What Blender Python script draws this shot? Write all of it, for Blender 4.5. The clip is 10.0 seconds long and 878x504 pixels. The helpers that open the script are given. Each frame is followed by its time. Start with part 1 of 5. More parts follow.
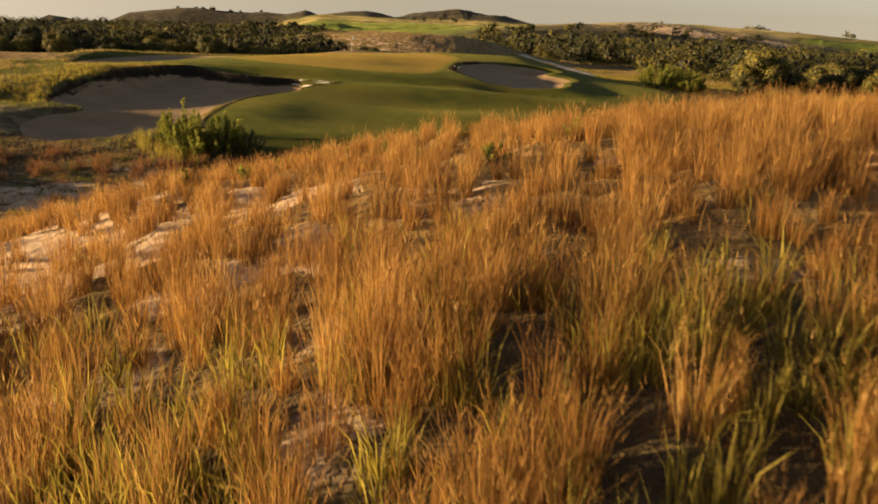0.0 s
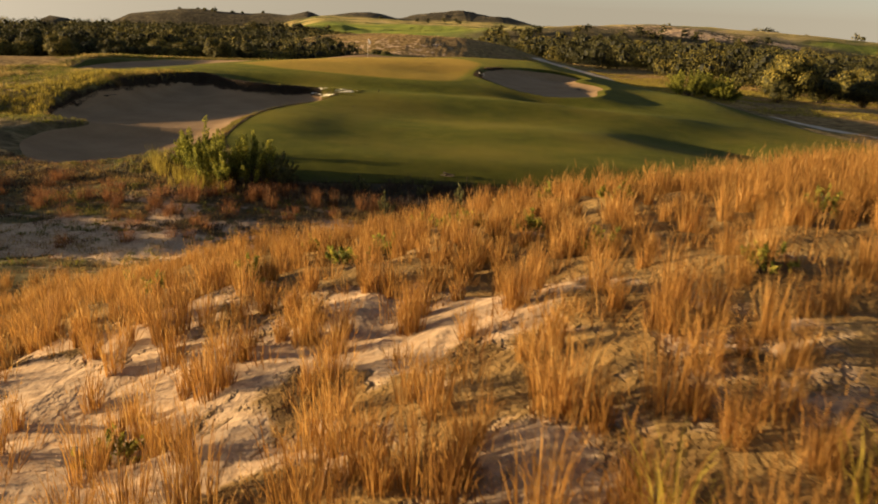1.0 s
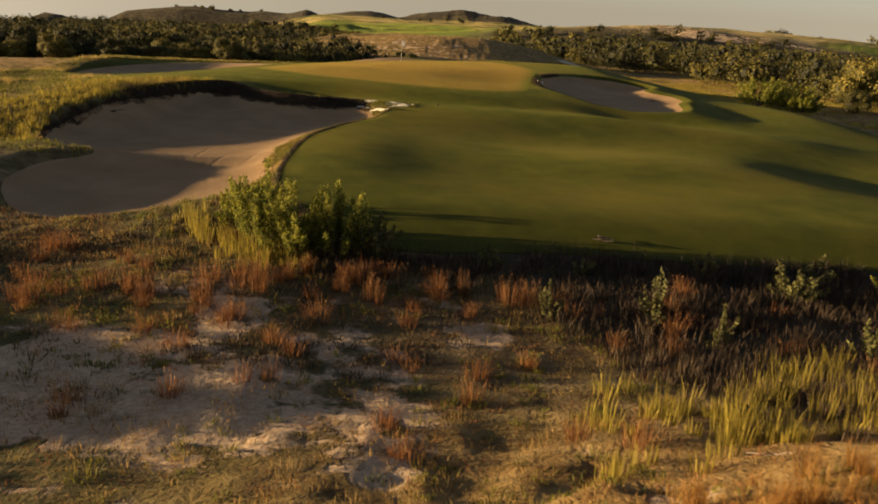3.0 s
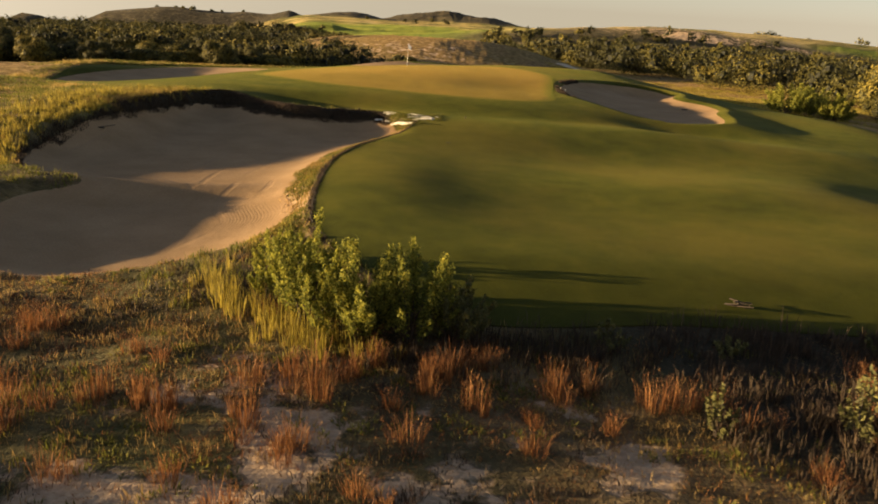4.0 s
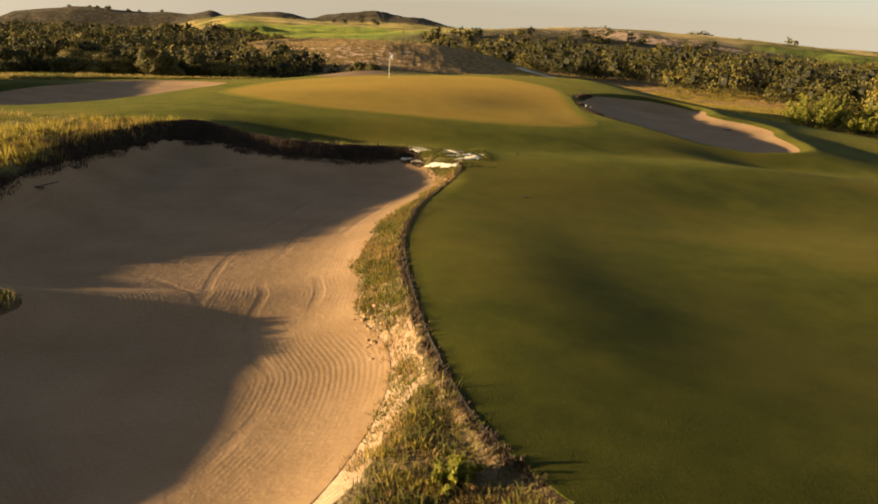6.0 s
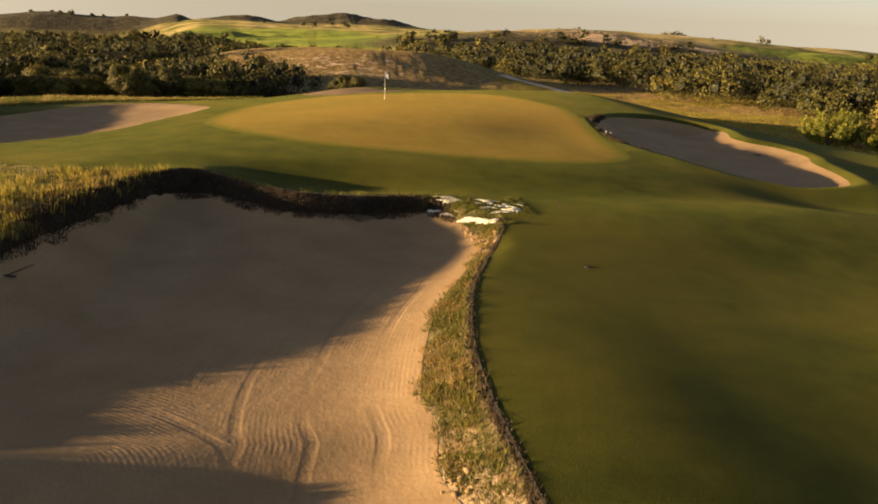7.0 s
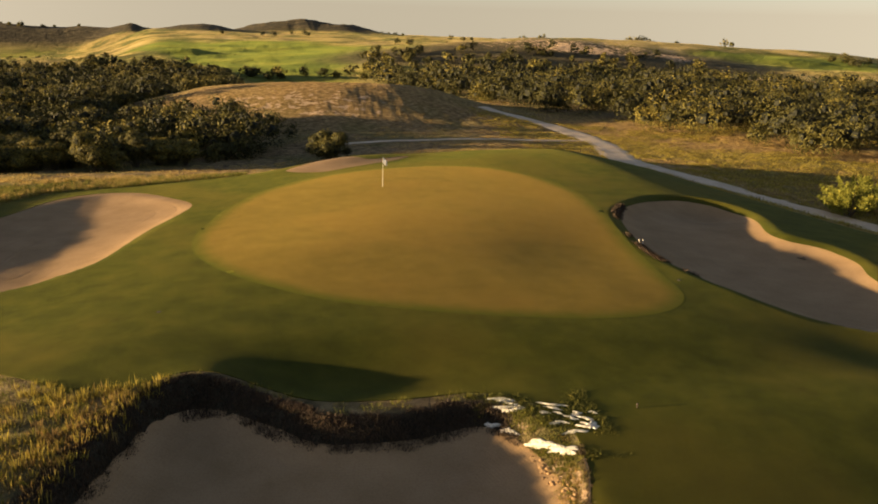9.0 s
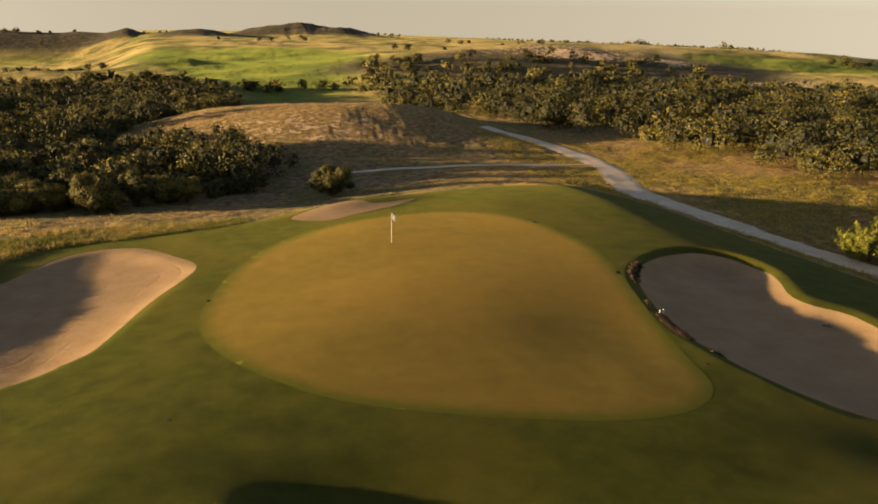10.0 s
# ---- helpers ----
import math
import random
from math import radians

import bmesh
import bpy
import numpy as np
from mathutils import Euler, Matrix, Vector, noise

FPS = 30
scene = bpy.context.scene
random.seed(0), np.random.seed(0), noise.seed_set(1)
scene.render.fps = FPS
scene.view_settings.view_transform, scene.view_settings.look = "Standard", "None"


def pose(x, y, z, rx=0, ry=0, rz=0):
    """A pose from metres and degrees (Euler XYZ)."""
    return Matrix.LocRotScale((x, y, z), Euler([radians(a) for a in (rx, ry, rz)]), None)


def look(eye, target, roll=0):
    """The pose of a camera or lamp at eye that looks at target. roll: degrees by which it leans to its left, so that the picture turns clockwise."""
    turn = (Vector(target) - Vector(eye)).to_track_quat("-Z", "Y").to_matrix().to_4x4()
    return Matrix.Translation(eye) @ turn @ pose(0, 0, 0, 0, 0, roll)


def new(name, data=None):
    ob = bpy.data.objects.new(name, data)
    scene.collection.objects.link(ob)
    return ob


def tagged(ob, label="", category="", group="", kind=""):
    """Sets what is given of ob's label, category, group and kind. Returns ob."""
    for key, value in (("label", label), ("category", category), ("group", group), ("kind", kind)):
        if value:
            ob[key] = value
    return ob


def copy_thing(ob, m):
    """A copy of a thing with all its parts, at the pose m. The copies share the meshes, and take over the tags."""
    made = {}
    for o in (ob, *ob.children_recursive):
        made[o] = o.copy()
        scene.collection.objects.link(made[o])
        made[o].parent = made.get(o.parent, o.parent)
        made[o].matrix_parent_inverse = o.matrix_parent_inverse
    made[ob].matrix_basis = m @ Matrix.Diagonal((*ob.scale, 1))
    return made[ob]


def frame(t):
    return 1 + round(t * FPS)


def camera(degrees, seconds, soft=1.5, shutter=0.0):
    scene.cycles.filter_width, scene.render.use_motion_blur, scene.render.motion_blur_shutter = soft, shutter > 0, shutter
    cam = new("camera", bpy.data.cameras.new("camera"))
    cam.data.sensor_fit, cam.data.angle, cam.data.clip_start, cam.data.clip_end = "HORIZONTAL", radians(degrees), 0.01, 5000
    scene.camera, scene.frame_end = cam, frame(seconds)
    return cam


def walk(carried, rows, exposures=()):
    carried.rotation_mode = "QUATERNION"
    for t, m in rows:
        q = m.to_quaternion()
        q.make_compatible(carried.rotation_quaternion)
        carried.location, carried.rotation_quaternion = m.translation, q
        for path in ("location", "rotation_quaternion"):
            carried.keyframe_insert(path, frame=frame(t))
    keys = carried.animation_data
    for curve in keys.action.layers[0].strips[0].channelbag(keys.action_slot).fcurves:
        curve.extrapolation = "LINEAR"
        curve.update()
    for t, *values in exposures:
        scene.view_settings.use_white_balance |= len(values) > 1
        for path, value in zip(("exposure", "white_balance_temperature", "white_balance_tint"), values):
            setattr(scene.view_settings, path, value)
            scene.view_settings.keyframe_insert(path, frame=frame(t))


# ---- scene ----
# the camera and its flight
cam = camera(56.0, 10.0, soft=1.8, shutter=0.15)
PATH = [
    (0.0, 0.000, 0.000, 8.000, -0.000, -15.255, 3.133),
    (0.5, -1.255, 2.566, 8.128, 0.009, -15.194, 3.231),
    (1.0, -2.565, 5.190, 8.170, 0.017, -15.184, 3.236),
    (1.5, -3.874, 7.900, 8.122, -0.056, -15.178, 3.291),
    (2.0, -5.177, 10.735, 8.061, -0.088, -15.207, 3.393),
    (2.5, -6.530, 13.684, 8.024, -0.076, -15.240, 3.527),
    (4.0, -10.822, 22.900, 8.007, -1.581, -15.073, 3.650),
    (4.5, -12.293, 26.026, 7.991, -2.445, -15.023, 3.711),
    (5.0, -13.769, 29.135, 7.956, -3.646, -14.939, 3.690),
    (5.5, -15.165, 32.198, 8.015, -5.405, -14.857, 3.673),
    (7.0, -18.458, 40.953, 9.498, -8.707, -14.689, 2.882),
    (7.5, -19.233, 43.426, 10.644, -10.023, -14.621, 2.551),
    (8.0, -19.859, 45.510, 12.120, -11.080, -14.631, 2.245),
    (8.5, -20.387, 47.264, 13.797, -11.509, -14.665, 1.917),
    (9.0, -20.816, 48.803, 15.594, -11.234, -14.764, 1.614),
    (9.5, -21.120, 50.232, 17.486, -11.318, -14.832, 1.351),
    (10.0, -21.304, 51.592, 19.456, -11.346, -14.886, 1.000),
]
walk(cam, [(t, pose(x, y, z, 90 + pitch, 0, yaw) @ pose(0, 0, 0, 0, 0, roll)) for t, x, y, z, yaw, pitch, roll in PATH],
     [(0.0, 1.52), (0.5, 1.50), (1.0, 1.42), (1.5, 1.34), (2.0, 1.22), (2.6, 1.22), (3.2, 1.42), (4.0, 1.74), (5.0, 1.74), (10.0, 1.72)])

# low evening sun from the left, under a clear sky
SUN_FROM = Vector((-1.0, -0.015, 0)).normalized()
SUN_UP = radians(5.0)
world = bpy.data.worlds.new("sky")
scene.world = world
world.use_nodes = True
wn = world.node_tree
sky = wn.nodes.new("ShaderNodeTexSky")
sky.sky_type = "NISHITA"
sky.sun_disc = False
sky.sun_elevation = SUN_UP
sky.sun_rotation = math.atan2(SUN_FROM.x, SUN_FROM.y)
sky.air_density, sky.dust_density, sky.ozone_density = 1.0, 0.9, 1.0
haze = wn.nodes.new("ShaderNodeHueSaturation")
haze.inputs["Saturation"].default_value = 0.50
wn.links.new(sky.outputs[0], haze.inputs["Color"])
# haze: the sky is palest low over the land and deepens overhead
way = wn.nodes.new("ShaderNodeTexCoord")
up = wn.nodes.new("ShaderNodeSeparateXYZ")
wn.links.new(way.outputs["Generated"], up.inputs[0])
low = wn.nodes.new("ShaderNodeMath")
low.operation = "MAXIMUM"
low.inputs[1].default_value = 0.03
wn.links.new(up.outputs[2], low.inputs[0])
dome = wn.nodes.new("ShaderNodeCombineXYZ")
for k, source in enumerate((up.outputs[0], up.outputs[1], low.outputs[0])):
    wn.links.new(source, dome.inputs[k])
wn.links.new(dome.outputs[0], sky.inputs[0])
fade = wn.nodes.new("ShaderNodeMapRange")
fade.interpolation_type = "SMOOTHSTEP"
fade.inputs[1].default_value, fade.inputs[2].default_value, fade.inputs[3].default_value, fade.inputs[4].default_value = 0.0, 0.4, 1.0, 0.0
wn.links.new(up.outputs[2], fade.inputs[0])
depth = wn.nodes.new("ShaderNodeMix")
depth.data_type, depth.blend_type = "RGBA", "MULTIPLY"
depth.inputs[0].default_value = 1.0
wn.links.new(haze.outputs[0], depth.inputs[6])
pale = wn.nodes.new("ShaderNodeMix")
pale.data_type = "RGBA"
pale.inputs[6].default_value, pale.inputs[7].default_value = (0.62, 0.70, 0.97, 1), (1.13, 1.10, 1.12, 1)
wn.links.new(fade.outputs[0], pale.inputs[0])
wn.links.new(pale.outputs[2], depth.inputs[7])
wn.links.new(depth.outputs[2], wn.nodes["Background"].inputs[0])
wn.nodes["Background"].inputs[1].default_value = 0.064
lamp = bpy.data.lights.new("sun", "SUN")
lamp.energy, lamp.angle, lamp.color = 5.0, radians(0.7), (1.0, 0.71, 0.39)
sun = new("sun", lamp)
sun.matrix_world = look((0, 0, 60), Vector((0, 0, 60)) - (SUN_FROM * math.cos(SUN_UP) + Vector((0, 0, math.sin(SUN_UP)))))


# ---- materials ----
def material(name):
    m = bpy.data.materials.new(name)
    m.use_nodes = True
    return m, m.node_tree.nodes, m.node_tree.links, m.node_tree.nodes["Principled BSDF"]


def ramp(nodes, links, fac, stops):
    r = nodes.new("ShaderNodeValToRGB")
    while len(r.color_ramp.elements) < len(stops):
        r.color_ramp.elements.new(0.5)
    for e, (p, c) in zip(r.color_ramp.elements, stops):
        e.position, e.color = p, (*c, 1)
    links.new(fac, r.inputs[0])
    return r.outputs[0]


def noise_at(nodes, links, coords, scale, detail=4, rough=0.55, stretch=None):
    n = nodes.new("ShaderNodeTexNoise")
    n.inputs["Scale"].default_value, n.inputs["Detail"].default_value, n.inputs["Roughness"].default_value = scale, detail, rough
    if stretch:
        mp = nodes.new("ShaderNodeMapping")
        mp.inputs["Scale"].default_value = stretch[:3]
        if len(stretch) > 3:
            mp.inputs["Rotation"].default_value = (0, 0, stretch[3])
        links.new(coords, mp.inputs[0])
        coords = mp.outputs[0]
    links.new(coords, n.inputs["Vector"])
    return n.outputs["Fac"]


def mix(nodes, links, fac, a, b, mode="MIX"):
    n = nodes.new("ShaderNodeMix")
    n.data_type, n.blend_type = "RGBA", mode
    for sock, v in ((n.inputs[0], fac), (n.inputs[6], a), (n.inputs[7], b)):
        if isinstance(v, (int, float)):
            sock.default_value = v
        elif isinstance(v, tuple):
            sock.default_value = (*v, 1)
        else:
            links.new(v, sock)
    return n.outputs[2]


def calc(nodes, links, op, a, b=None, c=None):
    n = nodes.new("ShaderNodeMath")
    n.operation = op
    for sock, v in zip(n.inputs, (a, b, c)):
        if isinstance(v, (int, float)):
            sock.default_value = v
        elif v is not None:
            links.new(v, sock)
    return n.outputs[0]


def bump(nodes, links, bsdf, height, strength, distance):
    b = nodes.new("ShaderNodeBump")
    b.inputs["Strength"].default_value, b.inputs["Distance"].default_value = strength, distance
    links.new(height, b.inputs["Height"])
    links.new(b.outputs[0], bsdf.inputs["Normal"])


def step(nodes, links, v, lo, hi):
    n = nodes.new("ShaderNodeMapRange")
    n.interpolation_type = "SMOOTHSTEP"
    links.new(v, n.inputs[0])
    n.inputs[1].default_value, n.inputs[2].default_value = lo, hi
    return n.outputs[0]


def attr(nodes, name):
    n = nodes.new("ShaderNodeAttribute")
    n.attribute_name = name
    return n.outputs["Fac"]


def pile(nodes, links, bsdf, col, weight, gain):
    """The soft back-glow of standing grass at low sun."""
    bsdf.inputs["Sheen Weight"].default_value = weight
    bsdf.inputs["Sheen Roughness"].default_value = 0.45
    links.new(mix(nodes, links, 1.0, col, (gain, gain, gain), "MULTIPLY"), bsdf.inputs["Sheen Tint"])


def coords_of(nodes):
    return nodes.new("ShaderNodeTexCoord").outputs["Object"]


def ground_material():
    m, n, l, p = material("rough_ground")
    co = coords_of(n)
    fine, mid, big = noise_at(n, l, co, 9, 5), noise_at(n, l, co, 1.1, 5), noise_at(n, l, co, 0.09, 4)
    grass = ramp(n, l, mid, [(0.30, (0.045, 0.034, 0.018)), (0.48, (0.14, 0.098, 0.046)), (0.62, (0.23, 0.165, 0.080)), (0.80, (0.33, 0.25, 0.13))])
    grass = mix(n, l, step(n, l, big, 0.40, 0.62), grass, mix(n, l, 0.5, grass, (0.070, 0.085, 0.018)))
    gold = ramp(n, l, mid, [(0.30, (0.10, 0.060, 0.022)), (0.5, (0.22, 0.14, 0.05)), (0.75, (0.36, 0.25, 0.10))])
    grass = mix(n, l, attr(n, "gold"), grass, gold)
    lawn = ramp(n, l, noise_at(n, l, co, 0.05, 5), [(0.35, (0.050, 0.064, 0.010)), (0.5, (0.075, 0.088, 0.013)), (0.62, (0.095, 0.104, 0.016)), (0.75, (0.125, 0.118, 0.022))])
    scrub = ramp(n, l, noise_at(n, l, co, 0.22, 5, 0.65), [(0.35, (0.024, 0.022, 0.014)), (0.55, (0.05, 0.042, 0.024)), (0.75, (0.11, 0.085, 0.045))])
    far = ramp(n, l, noise_at(n, l, co, 0.035, 7, 0.66), [(0.30, (0.045, 0.042, 0.018)), (0.43, (0.10, 0.10, 0.026)), (0.52, (0.26, 0.20, 0.065)), (0.62, (0.34, 0.26, 0.10)), (0.72, (0.40, 0.31, 0.19))])
    grass = mix(n, l, attr(n, "far"), grass, far)
    grass = mix(n, l, attr(n, "lawn"), grass, lawn)
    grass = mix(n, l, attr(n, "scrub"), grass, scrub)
    sand = ramp(n, l, fine, [(0.3, (0.29, 0.20, 0.115)), (0.6, (0.42, 0.305, 0.185)), (0.8, (0.50, 0.375, 0.24))])
    bare = calc(n, l, "ADD", attr(n, "sandy"), calc(n, l, "MULTIPLY", calc(n, l, "SUBTRACT", noise_at(n, l, co, 0.55, 6, 0.62), 0.5), 2.2))
    bare = step(n, l, bare, 0.46, 0.62)
    col = mix(n, l, bare, grass, sand)
    col = mix(n, l, step(n, l, noise_at(n, l, co, 26, 2), 0.62, 0.75), col, mix(n, l, 0.6, col, (0.03, 0.022, 0.012)))
    l.new(col, p.inputs["Base Color"])
    p.inputs["Roughness"].default_value = 0.95
    p.inputs["Specular IOR Level"].default_value = 0.1
    pile(n, l, p, col, 0.45, 2.4)
    relief = calc(n, l, "ADD", calc(n, l, "MULTIPLY", fine, calc(n, l, "SUBTRACT", 1.0, calc(n, l, "MULTIPLY", bare, 0.75))), calc(n, l, "MULTIPLY", mid, 2.2))
    relief = calc(n, l, "MULTIPLY", relief, calc(n, l, "SUBTRACT", 1.0, calc(n, l, "MULTIPLY", bare, 0.45)))
    relief = calc(n, l, "MULTIPLY", relief, calc(n, l, "SUBTRACT", 1.0, calc(n, l, "MULTIPLY", attr(n, "lawn"), 0.9)))
    swell = calc(n, l, "MULTIPLY", noise_at(n, l, co, 0.045, 7, 0.6), calc(n, l, "SUBTRACT", 34.0, calc(n, l, "MULTIPLY", attr(n, "lawn"), 18.0)))
    relief = calc(n, l, "ADD", relief, calc(n, l, "MULTIPLY", swell, attr(n, "far")))
    bump(n, l, p, relief, 1.0, 0.16)
    return m


def turf_material(name, dark, base, light, dry, grain, verge=None):
    m, n, l, p = material(name)
    co = coords_of(n)
    big = noise_at(n, l, co, 0.10, 4)
    mid = noise_at(n, l, co, 0.7, 5, 0.6)
    fine = noise_at(n, l, co, grain, 4, 0.7)
    col = ramp(n, l, mid, [(0.22, dark), (0.5, base), (0.80, light)])
    col = mix(n, l, step(n, l, big, 0.42, 0.66), col, mix(n, l, 0.55, col, dry))
    col = mix(n, l, 0.55, col, ramp(n, l, fine, [(0.32, (0.35, 0.35, 0.35)), (0.5, (0.8, 0.8, 0.8)), (0.68, (1.0, 1.0, 1.0))]), "MULTIPLY")
    if verge:
        # the mown edge fades into the longer turf round it
        gap = calc(n, l, "ADD", attr(n, "rim"), calc(n, l, "MULTIPLY", calc(n, l, "SUBTRACT", noise_at(n, l, co, 1.2, 4), 0.5), 0.8))
        col = mix(n, l, step(n, l, gap, -0.1, 1.3), verge, col)
    # scattered dry flecks
    col = mix(n, l, step(n, l, noise_at(n, l, co, 5.5, 3, 0.7), 0.70, 0.78), col, mix(n, l, 0.5, col, (0.20, 0.15, 0.05)))
    l.new(col, p.inputs["Base Color"])
    p.inputs["Roughness"].default_value = 0.85
    p.inputs["Specular IOR Level"].default_value = 0.05
    pile(n, l, p, col, 0.34, 3.0)
    bump(n, l, p, calc(n, l, "ADD", fine, calc(n, l, "MULTIPLY", mid, 0.4)), 0.45, 0.04)
    return m


def sand_material(name, lo, hi):
    m, n, l, p = material(name)
    co = coords_of(n)
    mid, fine = noise_at(n, l, co, 0.5, 5), noise_at(n, l, co, 14, 4, 0.65)
    feet = noise_at(n, l, co, 3.0, 3, 0.6)
    # furrows of the rake, running along the rim, worn away here and there
    run = calc(n, l, "ADD", calc(n, l, "MULTIPLY", attr(n, "rim"), 52.0), calc(n, l, "MULTIPLY", noise_at(n, l, co, 0.25, 2), 9.0))
    furrow = calc(n, l, "MULTIPLY", calc(n, l, "SINE", run), step(n, l, noise_at(n, l, co, 0.30, 4), 0.44, 0.64))
    # the wider ruts of a mower that has turned in the sand
    rut = calc(n, l, "SINE", calc(n, l, "ADD", calc(n, l, "MULTIPLY", attr(n, "rim"), 4.2), calc(n, l, "MULTIPLY", noise_at(n, l, co, 0.12, 2), 6.0)))
    rut = calc(n, l, "MULTIPLY", step(n, l, rut, 0.75, 1.0), step(n, l, noise_at(n, l, co, 0.2, 2), 0.45, 0.6))
    col = ramp(n, l, mid, [(0.3, lo), (0.7, hi)])
    col = mix(n, l, 0.35, col, ramp(n, l, fine, [(0.3, (0.55, 0.5, 0.45)), (0.6, (1, 1, 1))]), "MULTIPLY")
    col = mix(n, l, calc(n, l, "MULTIPLY", step(n, l, calc(n, l, "ADD", furrow, rut), 0.2, 1.2), 0.20), col, mix(n, l, 0.6, col, (0.20, 0.145, 0.10)))
    l.new(col, p.inputs["Base Color"])
    p.inputs["Roughness"].default_value = 0.95
    p.inputs["Specular IOR Level"].default_value = 0.1
    h = calc(n, l, "ADD", calc(n, l, "MULTIPLY", fine, 0.25), calc(n, l, "MULTIPLY", feet, 0.7))
    h = calc(n, l, "SUBTRACT", calc(n, l, "ADD", h, calc(n, l, "MULTIPLY", furrow, 0.055)), calc(n, l, "MULTIPLY", rut, 0.35))
    bump(n, l, p, h, 0.55, 0.05)
    return m


def blade_material(name, stops, glow=0.35, crown=0.0):
    """Thin leaves and stalks: colour varies from piece to piece, and light passes through."""
    m, n, l, p = material(name)
    g = n.new("ShaderNodeNewGeometry")
    v = calc(n, l, "ADD", calc(n, l, "MULTIPLY", g.outputs["Random Per Island"], 0.55), calc(n, l, "MULTIPLY", attr(n, "tint"), 0.45))
    if crown:
        which = n.new("ShaderNodeObjectInfo").outputs["Random"]
        v = calc(n, l, "ADD", calc(n, l, "MULTIPLY", g.outputs["Random Per Island"], 0.14), calc(n, l, "ADD", calc(n, l, "MULTIPLY", attr(n, "tint"), 0.55), calc(n, l, "MULTIPLY", which, crown)))
    col = ramp(n, l, v, stops)
    l.new(col, p.inputs["Base Color"])
    p.inputs["Roughness"].default_value = 0.7
    p.inputs["Specular IOR Level"].default_value = 0.2
    t = n.new("ShaderNodeBsdfTranslucent")
    l.new(col, t.inputs[0])
    x = n.new("ShaderNodeMixShader")
    x.inputs[0].default_value = glow
    l.new(p.outputs[0], x.inputs[1])
    l.new(t.outputs[0], x.inputs[2])
    l.new(x.outputs[0], n["Material Output"].inputs[0])
    return m


def plain_material(name, lo, hi, scale, rough=0.6, metal=0.0):
    m, n, l, p = material(name)
    f = noise_at(n, l, coords_of(n), scale, 5)
    l.new(ramp(n, l, f, [(0.3, lo), (0.7, hi)]), p.inputs["Base Color"])
    p.inputs["Roughness"].default_value, p.inputs["Metallic"].default_value = rough, metal
    bump(n, l, p, f, 0.3, 0.01)
    return m


M_GROUND = ground_material()
M_FAIR = turf_material("mown_fairway_turf", (0.033, 0.037, 0.0056), (0.053, 0.056, 0.0076), (0.078, 0.074, 0.0104), (0.090, 0.073, 0.0122), 22)
M_GREEN = turf_material("putting_green_turf", (0.118, 0.086, 0.016), (0.142, 0.101, 0.019), (0.170, 0.118, 0.023), (0.178, 0.114, 0.023), 40, (0.062, 0.065, 0.008))
M_SAND = sand_material("bunker_sand", (0.288, 0.187, 0.090), (0.380, 0.252, 0.128))
M_PATH = sand_material("sandy_track", (0.58, 0.46, 0.30), (0.74, 0.60, 0.42))
M_GOLD = blade_material("dry_gold_grass", [(0.1, (0.17, 0.075, 0.020)), (0.45, (0.35, 0.180, 0.042)), (0.75, (0.52, 0.290, 0.074)), (0.95, (0.64, 0.43, 0.15))], 0.45)
M_RUSSET = blade_material("russet_grass", [(0.1, (0.10, 0.042, 0.018)), (0.45, (0.22, 0.095, 0.032)), (0.75, (0.36, 0.165, 0.055)), (0.95, (0.46, 0.26, 0.10))], 0.4)
M_REED = blade_material("yellow_green_grass", [(0.1, (0.12, 0.092, 0.018)), (0.5, (0.31, 0.245, 0.040)), (0.9, (0.54, 0.420, 0.070))], 0.5)
M_ROUGH = blade_material("mixed_rough_grass", [(0.05, (0.11, 0.07, 0.026)), (0.4, (0.27, 0.18, 0.055)), (0.7, (0.44, 0.29, 0.09)), (0.95, (0.55, 0.32, 0.10))], 0.45)
M_LUSH = blade_material("fresh_green_grass", [(0.1, (0.065, 0.072, 0.013)), (0.5, (0.15, 0.145, 0.026)), (0.9, (0.31, 0.265, 0.05))], 0.42)
M_STRAW = blade_material("straw_grass", [(0.05, (0.20, 0.12, 0.035)), (0.4, (0.36, 0.25, 0.075)), (0.7, (0.48, 0.35, 0.11)), (0.95, (0.58, 0.44, 0.17))], 0.45)
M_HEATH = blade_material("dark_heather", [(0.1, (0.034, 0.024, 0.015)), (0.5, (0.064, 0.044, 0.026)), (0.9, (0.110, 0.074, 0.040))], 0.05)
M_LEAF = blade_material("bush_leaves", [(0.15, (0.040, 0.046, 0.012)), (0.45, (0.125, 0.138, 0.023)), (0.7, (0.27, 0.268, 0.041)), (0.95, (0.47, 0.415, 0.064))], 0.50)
# darker copy of the bush leaves: shade is mixed into their olive
M_SHADE_LEAF = blade_material("shade_toned_bush_leaves", [(0.05, (0.040, 0.040, 0.018)), (0.5, (0.095, 0.092, 0.030)), (0.95, (0.19, 0.175, 0.05))], 0.2)
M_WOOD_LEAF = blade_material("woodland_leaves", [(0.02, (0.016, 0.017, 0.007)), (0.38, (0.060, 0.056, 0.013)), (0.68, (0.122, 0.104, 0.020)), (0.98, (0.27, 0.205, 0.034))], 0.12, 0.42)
M_BARK = plain_material("bark", (0.05, 0.035, 0.02), (0.12, 0.09, 0.06), 9, 0.9)
M_POLE = plain_material("pale_fibreglass", (0.72, 0.68, 0.55), (0.82, 0.78, 0.66), 4, 0.4)
M_FLAG = plain_material("flag_cloth", (0.72, 0.70, 0.66), (0.85, 0.83, 0.80), 12, 0.9)
M_DARK = plain_material("weathered_dark_wood", (0.025, 0.018, 0.012), (0.07, 0.05, 0.03), 18, 0.85)
